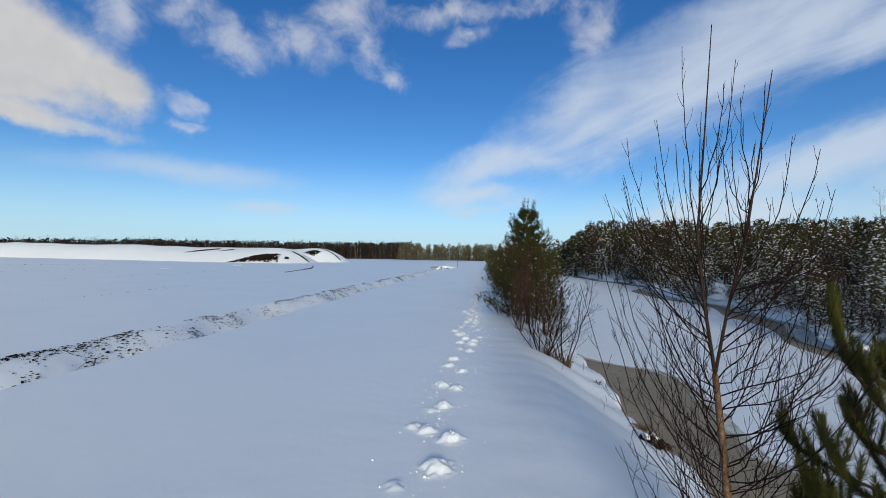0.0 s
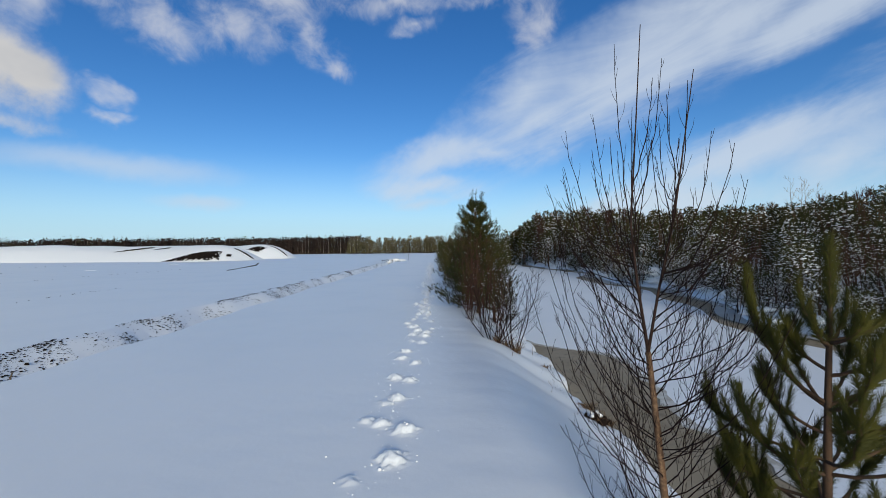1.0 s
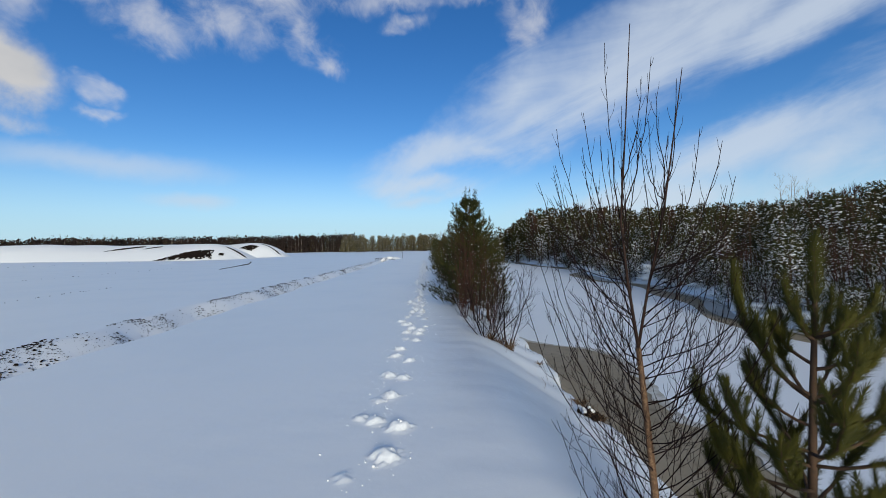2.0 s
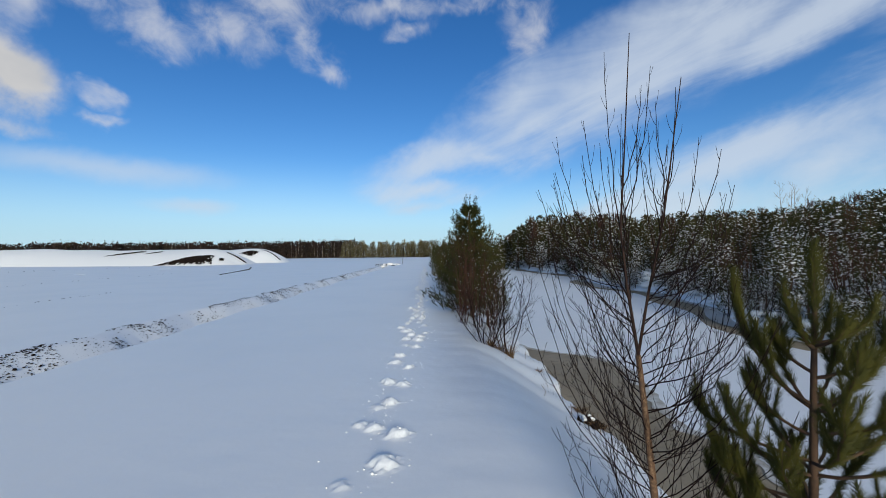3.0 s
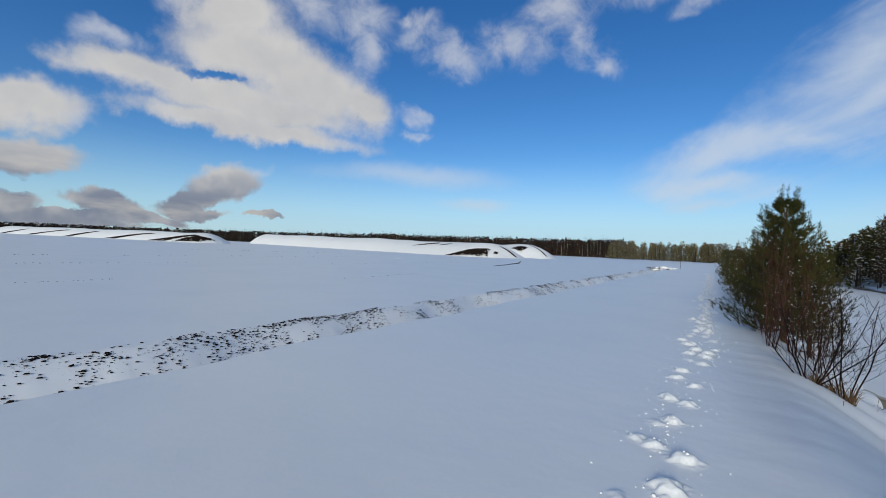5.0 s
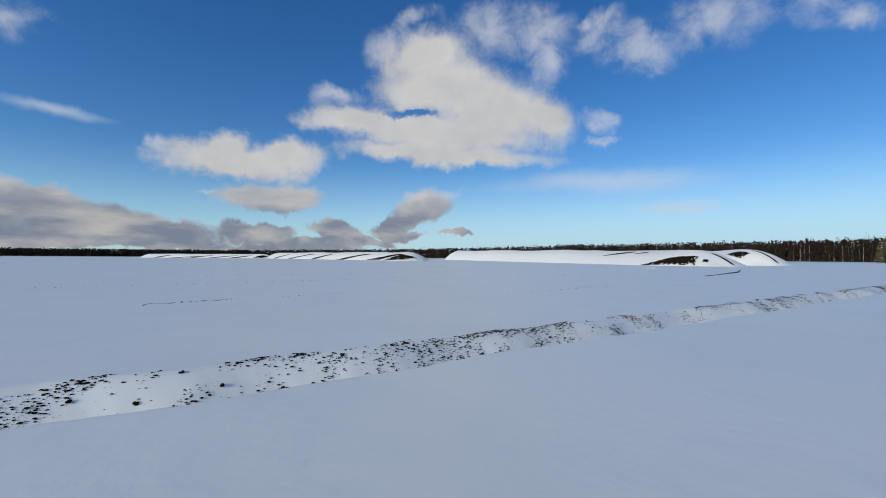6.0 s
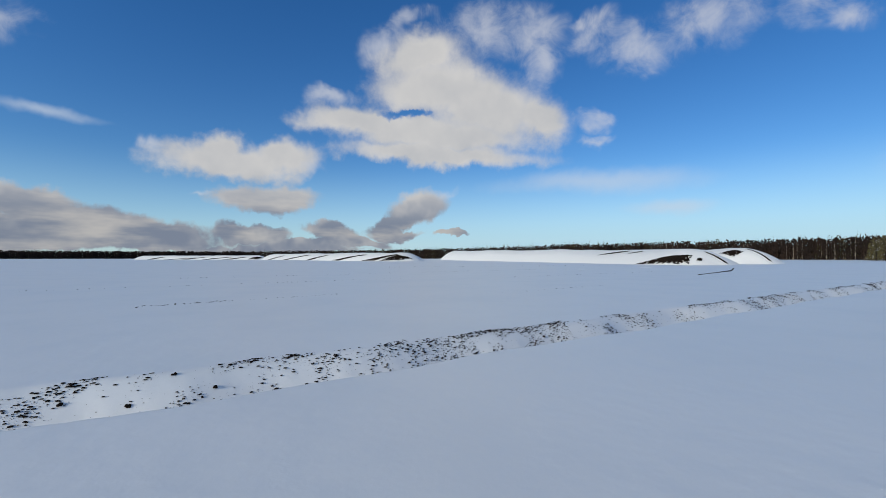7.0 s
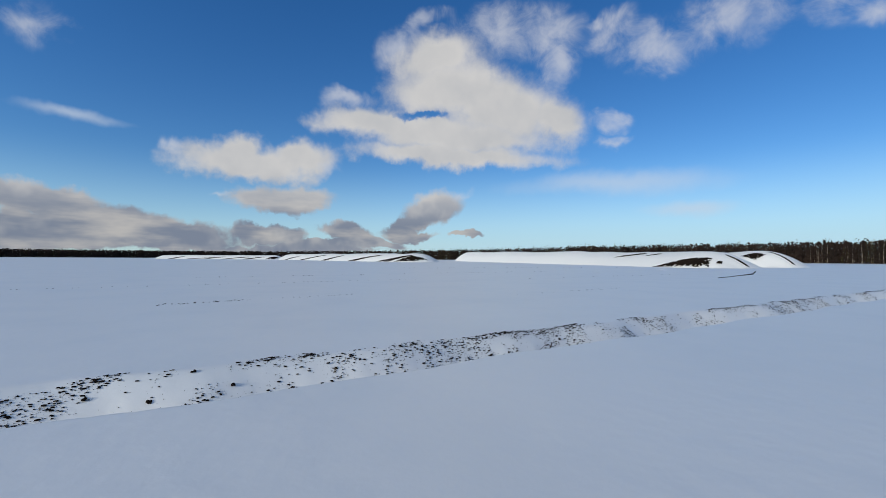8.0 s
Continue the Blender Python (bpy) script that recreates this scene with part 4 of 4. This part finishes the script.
# ---- far woods round the field ----
def far_woods():
    rnd = random.Random(9)
    trunks, twigs, needles, snow, sunlit = Shape(), Shape(), Shape(), Shape(), Shape()

    def broadleaf(x, y, h, pale):
        top = Vector((x + rnd.uniform(-0.4, 0.4), y, h * 0.86))
        (trunks if pale else twigs).tube([Vector((x, y, -0.3)), Vector((x, y, h * 0.5)), top], 0.20 if pale else 0.28, 0.05, 3)
        for _ in range(30):
            t = rnd.uniform(0.0, 1.0)
            wide = 1.7 * math.sin(math.pi * (0.12 + 0.80 * t)) + 0.2
            b = Vector((x + rnd.gauss(0, wide), y + rnd.gauss(0, wide), h * (0.02 + 0.84 * t)))
            big = max(1.0, math.hypot(x, y) / 380)
            twigs.leaf(b, Vector((rnd.gauss(0, 0.6), rnd.gauss(0, 0.6), 1)), h * rnd.uniform(0.08, 0.17), rnd.uniform(0.5, 1.3) * big, rnd)

    def conifer(x, y, h, to, leafy=46):
        twigs.tube([Vector((x, y, -0.3)), Vector((x, y, h * 0.9))], 0.2, 0.05, 3)
        for k in range(leafy):
            t = rnd.uniform(0.03, 1.0)
            a = rnd.uniform(0, 6.3)
            r = (1 - t) * h * 0.22 + 0.15
            o = r * math.sqrt(rnd.random())
            at = Vector((x + math.cos(a) * o, y + math.sin(a) * o, h * t))
            to.leaf(at, Vector((math.cos(a), math.sin(a), rnd.uniform(-0.1, 0.9))), rnd.uniform(0.5, 1.1), rnd.uniform(0.25, 0.6), rnd)
            if rnd.random() < 0.2:
                snow.leaf(at + Vector((0, 0, 0.2)), Vector((math.cos(a), math.sin(a), 0.3)), rnd.uniform(0.2, 0.55), rnd.uniform(0.1, 0.3), rnd)

    def belt(az0, az1, d0, d1, h0, h1, count, conifers, pale, deep=30):
        for k in range(count):
            u = (k + rnd.random()) / count
            az = az0 + (az1 - az0) * u
            d = d0 + (d1 - d0) * u + rnd.uniform(0, deep)
            x, y = polar(az, d)
            h = (h0 + (h1 - h0) * u) * rnd.uniform(0.92, 1.22)
            if rnd.random() < conifers:
                conifer(x, y, h * rnd.uniform(0.75, 1.12), needles)
            else:
                broadleaf(x, y, h, rnd.random() < pale)

    belt(-40, -9.5, 430, 330, 13.2, 12.6, 900, 0.20, 0.28)
    belt(-58, -38, 640, 440, 13.5, 14.0, 620, 0.40, 0.08)
    belt(-82, -57, 900, 650, 12.5, 13.8, 800, 0.45, 0.05)
    belt(-125, -80, 850, 880, 10.0, 12.0, 1500, 0.12, 0.10)
    # pines that stand in sun: their own needle colour carries that light
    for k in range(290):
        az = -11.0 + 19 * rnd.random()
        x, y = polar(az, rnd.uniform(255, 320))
        conifer(x, y, rnd.uniform(6.8, 11.0), sunlit, 120)
    belt(5, 40, 130, 110, 6.5, 8.0, 120, 0.85, 0.3, 25)
    root = thing("far_woods", "leafless birch and conifer belt at the field's far edge", "forest", kind="stuff")
    for name, s, mat in (("trunks", trunks, PALE_BARK), ("branches", twigs, FAR_TWIG), ("conifers", needles, FAR_NEEDLE), ("sunlit_pines", sunlit, SUNLIT_NEEDLE), ("snow_on_boughs", snow, SNOW_LUMP)):
        ob = solid(name, s.mesh(name, False), mat, root)
        ob["kind"] = "stuff"


FAR_TWIG = material("far_branches", (0.022, 0.016, 0.014), 0.9, 0.1, grain=(0.05, (0.040, 0.026, 0.021), 0.4, 0.65))
# lighter, yellower copy of the forest needles, with sunlight put into the colour
SUNLIT_NEEDLE = material("sunlit_pine", (0.120, 0.100, 0.044), 0.8, 0.1, grain=(0.2, (0.062, 0.058, 0.030), 0.4, 0.65))
far_woods()


# ---- bare soil on the ditch's far slope ----
SOIL_RUNS = ((-1.9, -0.7, 1.0), (-0.6, 0.35, 1.3), (0.5, 1.5, 0.6), (1.6, 2.6, 0.35), (3.2, 4.7, 1.0), (4.7, 7.7, 1.4), (8.9, 10.9, 1.2), (13.0, 14.9, 1.1), (15.5, 17.2, 1.2),
             (17.7, 20.4, 1.5), (21.5, 25.2, 1.3), (26.5, 30.0, 1.1), (31.0, 36.5, 1.2), (38.0, 44.0, 1.2), (46.0, 57.0, 1.0), (59.0, 64.0, 1.5), (-9.0, -3.0, 0.8))


def ditch_soil():
    rng = np.random.default_rng(31)
    verts, faces = [], []
    n = 58000
    ys = np.concatenate([rng.uniform(-10, 64, 48000), rng.triangular(-8, 0, 16, 10000)])
    xs = -6.78 + 0.88 * rng.beta(1.1, 1.5, n) + 0.08 * np.sin(ys * 3.0)
    share = np.full(n, 0.04)
    soft = 0.45 + 0.06 * np.abs(ys)
    for a, b, dense in SOIL_RUNS:
        share = np.maximum(share, dense * 1.3 * smooth((ys - a + soft) / (2 * soft)) * smooth((b - ys + soft) / (2 * soft)))
    clumps = np.clip(0.55 + 2.2 * waves(xs, ys, 0.09, 44) + 0.9 * waves(xs, ys, 0.30, 45), 0.03, 2.4)
    share = share * clumps * np.where(ys > 8, 0.8 * np.exp(-(ys - 8) / 22), 1.0)
    keep = rng.random(n) < share
    xs, ys = xs[keep], ys[keep]
    zs = height(xs, ys)
    for x, y, z in zip(xs, ys, zs):
        r = 0.0028 + 0.020 * rng.random() ** 4.5 + 0.00025 * max(y - 6, 0)
        clod(verts, faces, (x, y, z + 0.002), r * rng.uniform(0.8, 1.7), r * 0.55, rng)
    tagged(solid("soil_crumbs", mesh("soil_crumbs", verts, faces, smooth=False), PEAT), "dark peat crumbs showing through the snow on the ditch slope", "soil", kind="stuff")
    for x, y, r in ((-6.24, 1.55, 0.040), (-6.38, 0.80, 0.030), (-6.36, -0.12, 0.034), (-6.62, 0.35, 0.026), (-6.55, -0.75, 0.030), (-6.60, 3.35, 0.022), (-6.05, 0.2, 0.02), (-6.2, 5.3, 0.024), (-6.35, 6.9, 0.03), (-6.3, 7.3, 0.025), (-6.45, 2.1, 0.02)):
        v, f = [], []
        for k in range(3):
            clod(v, f, (rng.normal(0, 0.4) * r, rng.normal(0, 0.6) * r, 0.2 * r * k), r * rng.uniform(0.6, 1.0), r * 0.8, rng)
        ob = solid("peat_clod", mesh("peat_clod", v, f, smooth=False), PEAT)
        ob.location = (x, y, ground_z(x, y) + 0.01)
        tagged(ob, "dark clod of peat lying on the snowy ditch slope", "clod", "clods on the ditch slope")


ditch_soil()


def stick(name, label, category, pts, r0, r1, mat=GREY_WOOD, group=""):
    s = Shape()
    s.tube([Vector((x, y, ground_z(x, y) + z)) for x, y, z in pts], r0, r1, 6)
    tagged(solid(name, s.mesh(name), mat), label, category, group)


stick("wooden_peg", "short dark wooden peg standing in the ditch snow", "peg", ((-6.20, 6.50, -0.05), (-6.21, 6.50, 0.06), (-6.19, 6.51, 0.15)), 0.014, 0.010)
stick("dry_stalk", "thin dry stalk lying on the ditch snow", "stalk", ((-6.05, 5.75, 0.01), (-6.12, 6.0, 0.04), (-6.2, 6.25, 0.05), (-6.24, 6.42, 0.09)), 0.006, 0.003)
stick("marker_post", "thin dark marker post far along the dyke", "post", ((-4.0, 70.0, -0.1), (-4.0, 70.0, 0.5), (-3.98, 70.0, 1.0)), 0.035, 0.03)
stick("fallen_branch", "dark fallen branch half sunk in the field's snow", "branch", ((-18.1, 38.6, 0.02), (-19.1, 43.0, 0.0), (-20.1, 47.5, 0.02), (-21.1, 52.3, 0.06), (-21.3, 53.3, 0.26)), 0.035, 0.07)


def field_marks():
    """Small tufts of stubble and hoof-like dents in lines across the field, and ridges of drifted snow."""
    rng = np.random.default_rng(12)
    v, f = [], []
    for x0, y0, x1, y1, n, r in ((-15.8, -0.2, -16.4, 2.4, 40, 0.024), (-16.4, 2.4, -16.9, 6.5, 26, 0.016), (-26, -8, -27, 16, 60, 0.026), (-36, 2, -38, 40, 60, 0.035), (-24, 22, -25, 44, 24, 0.035), (-60, 30, -50, 75, 40, 0.05), (-13.5, 12, -14.0, 20, 20, 0.02)):
        for _ in range(n):
            t = rng.random()
            x, y = x0 + (x1 - x0) * t + rng.normal(0, 0.10), y0 + (y1 - y0) * t
            q = r * rng.uniform(0.5, 1.5)
            clod(v, f, (x, y, ground_z(x, y)), q, q * 0.8, rng)
    tagged(solid("field_stubble", mesh("field_stubble", v, f, smooth=False), PEAT), "thin lines of dark stubble poking through the field's snow", "stubble", kind="stuff")
    for x, y, w, h in ((-34, 44, 0.7, 0.06), (-36.5, 62.0, 0.9, 0.10)):
        s = Shape()
        r2 = random.Random(int(x * 7))
        for k in range(4):
            s.lump(Vector((r2.uniform(-0.5, 0.5) * w, r2.uniform(-0.2, 0.2) * w, 0)), w * r2.uniform(0.3, 0.6), w * 0.25, h * r2.uniform(0.5, 1.0), r2, 9)
        ob = solid("snow_lump", s.mesh("snow_lump"), SNOW)
        ob.location = (x, y, ground_z(x, y))
        tagged(ob, "low lump of drifted snow on the flat field", "snow lump", "lumps on the field")


field_marks()


# ---- kicked-up snow round the footprints ----
def trail_snow():
    rnd = random.Random(3)
    s = Shape()
    for yy, xx, size in STEPS:
        for _ in range(12 if yy < 8 else 6):
            a = rnd.gauss(0.11, 0.09)
            x, y = xx + a * rnd.choice((-1, 1, 1)), yy + rnd.gauss(0.0, 0.16)
            r = rnd.uniform(0.003, 0.008) * (1 + 0.8 * (rnd.random() < 0.1)) * (1 if yy < 8 else 1.3)
            z = float(prints(np.array([x]), np.array([y]), height(np.array([x]), np.array([y])))[0])
            s.lump(Vector((x, y, z + r * 0.3)), r * rnd.uniform(0.8, 1.3), r, r * 0.8, rnd, 5)
    tagged(solid("snow_crumbs", s.mesh("snow_crumbs"), SNOW_LUMP), "loose crumbs of snow kicked out along the footprints", "snow", kind="stuff")


trail_snow()


# ---- the shore: grass tufts, roots and snow cushions ----
def grass_tuft(x, y, n, tall, spread, label, seed):
    rnd = random.Random(seed)
    s = Shape()
    for _ in range(n):
        a = rnd.uniform(0, 6.3)
        foot = Vector((math.cos(a) * spread * 0.35, math.sin(a) * spread * 0.35, -0.03)) * rnd.random()
        tip = Vector((math.cos(a) * spread * rnd.uniform(0.4, 1.1), math.sin(a) * spread * rnd.uniform(0.4, 1.1), tall * rnd.uniform(0.3, 1.0)))
        s.tube(arc(foot, tip, Vector((0, 0, 0.25 * tall)), 4, rnd), 0.004, 0.0012, 3)
    ob = solid("grass_tuft", s.mesh("grass_tuft"), BROWN_GRASS)
    ob.location = (x, y, ground_z(x, y))
    tagged(ob, label, "grass", "dry tufts at the water's edge")


for k, (x, y, n, tall, spread) in enumerate(((2.12, 6.0, 60, 0.10, 0.16), (2.18, 5.75, 50, 0.09, 0.14), (2.2, 5.45, 30, 0.08, 0.12), (1.50, 7.9, 70, 0.22, 0.18), (1.12, 7.8, 50, 0.16, 0.16), (2.05, 7.9, 20, 0.08, 0.12), (1.35, 8.05, 40, 0.2, 0.2))):
    grass_tuft(x, y, n, tall, spread, "tuft of brown dead grass at the snowy shore", 300 + k)


def tussock(x, y):
    """A clump of roots at the waterline with knobs of snow on it."""
    rnd = random.Random(410)
    z = max(ground_z(x, y), WATER) + 0.02
    root = thing("tussock", "brown root tussock with knobs of snow at the waterline", "tussock", (x, y, z))
    v, f = [], []
    rg = np.random.default_rng(411)
    for k in range(26):
        clod(v, f, (rg.normal(0, 0.06), rg.normal(0, 0.10), rg.uniform(-0.05, 0.06)), rg.uniform(0.02, 0.05), rg.uniform(0.03, 0.07), rg)
    solid("soil", mesh("soil", v, f, smooth=False), PEAT, root)
    s = Shape()
    for _ in range(60):
        a = rnd.uniform(0, 6.3)
        foot = Vector((rnd.gauss(0, 0.05), rnd.gauss(0, 0.09), 0.02))
        s.tube(arc(foot, foot + Vector((math.cos(a) * 0.1, math.sin(a) * 0.1, rnd.uniform(-0.06, 0.08))), Vector((0, 0, 0.05)), 4, rnd), 0.003, 0.001, 3)
    solid("blades", s.mesh("blades"), BROWN_GRASS, root)["kind"] = "stuff"
    s = Shape()
    for k in range(6):
        s.lump(Vector((rnd.gauss(0, 0.05), rnd.gauss(0, 0.08), rnd.uniform(0.05, 0.10))), rnd.uniform(0.02, 0.045), rnd.uniform(0.02, 0.045), rnd.uniform(0.02, 0.035), rnd, 8)
    solid("snow_knobs", s.mesh("snow_knobs"), SNOW_LUMP, root)["kind"] = "stuff"


tussock(2.07, 5.46)


def ditch_end():
    """Banked snow with dark stalks and soil where the ditch runs out."""
    rnd = random.Random(77)
    rg = np.random.default_rng(78)
    s = Shape()
    for k in range(12):
        x, y = rnd.uniform(-6.6, -4.4), rnd.uniform(62.0, 68.0)
        s.lump(Vector((x, y, ground_z(x, y))), rnd.uniform(0.25, 0.6), rnd.uniform(0.6, 1.3), rnd.uniform(0.10, 0.26), rnd, 10)
    tagged(solid("snow_bank", s.mesh("snow_bank"), SNOW_HEAP), "banked-up bright snow where the ditch ends", "snow bank")
    v, f = [], []
    for k in range(70):
        x, y = rg.uniform(-7.6, -4.6), rg.uniform(61.5, 65.0)
        clod(v, f, (x, y, ground_z(x, y) + 0.02), rg.uniform(0.03, 0.10), rg.uniform(0.05, 0.15), rg)
    tagged(solid("ditch_end_soil", mesh("ditch_end_soil", v, f, smooth=False), PEAT), "dark soil showing in the snow at the ditch's end", "soil", kind="stuff")


ditch_end()


def cushions():
    """Snow-capped tussocks along the far bank."""
    rnd = random.Random(15)
    made = []
    for k in range(4):
        s = Shape()
        for _ in range(5):
            s.lump(Vector((rnd.gauss(0, 0.22), rnd.gauss(0, 0.22), rnd.uniform(-0.05, 0.12))), rnd.uniform(0.12, 0.34), rnd.uniform(0.12, 0.3), rnd.uniform(0.08, 0.2), rnd, 8)
        made.append(s.mesh("snow_cushion"))
    for k in range(170):
        y = 4 + 50 * rnd.random() ** 1.4
        x = float(far_shore(y)) + rnd.uniform(0.2, 2.6)
        ob = solid("snow_cushion", made[k % 4], SNOW_LUMP)
        ob.location, ob.rotation_euler.z, ob.scale = (x, y, ground_z(x, y)), rnd.uniform(0, 6.3), (rnd.uniform(0.5, 1.3),) * 3
        tagged(ob, "rounded snow cushion over a tussock on the far bank", "snow cushion", "cushions on the far bank")


cushions()


def bank_litter():
    """Bits of bark and dead stalks on the snow of the bank."""
    rng = np.random.default_rng(52)
    v, f = [], []
    for _ in range(150):
        y = rng.uniform(3.2, 10.5)
        x = float(shore(y)) - abs(rng.normal(0.04, 0.16))
        q = rng.uniform(0.004, 0.013)
        clod(v, f, (x, y, ground_z(x, y)), q, q * 0.6, rng)
    tagged(solid("bank_litter", mesh("bank_litter", v, f, smooth=False), PEAT), "scattered bits of bark and soil on the snowy bank", "litter", kind="stuff")
    rnd = random.Random(6)
    for x, y in ((1.72, 5.2), (1.9, 6.9), (1.62, 6.0), (1.95, 8.6), (1.3, 7.2), (2.0, 5.0)):
        z = rnd.uniform(0.08, 0.2)
        stick("dry_stalk", "thin dry stalk poking out of the bank's snow", "stalk", ((x, y, -0.02), (x + rnd.uniform(-0.03, 0.03), y, z * 0.6), (x + rnd.uniform(-0.08, 0.08), y + rnd.uniform(-0.05, 0.05), z)), 0.004, 0.002, BROWN_GRASS, "stalks on the bank")


bank_litter()
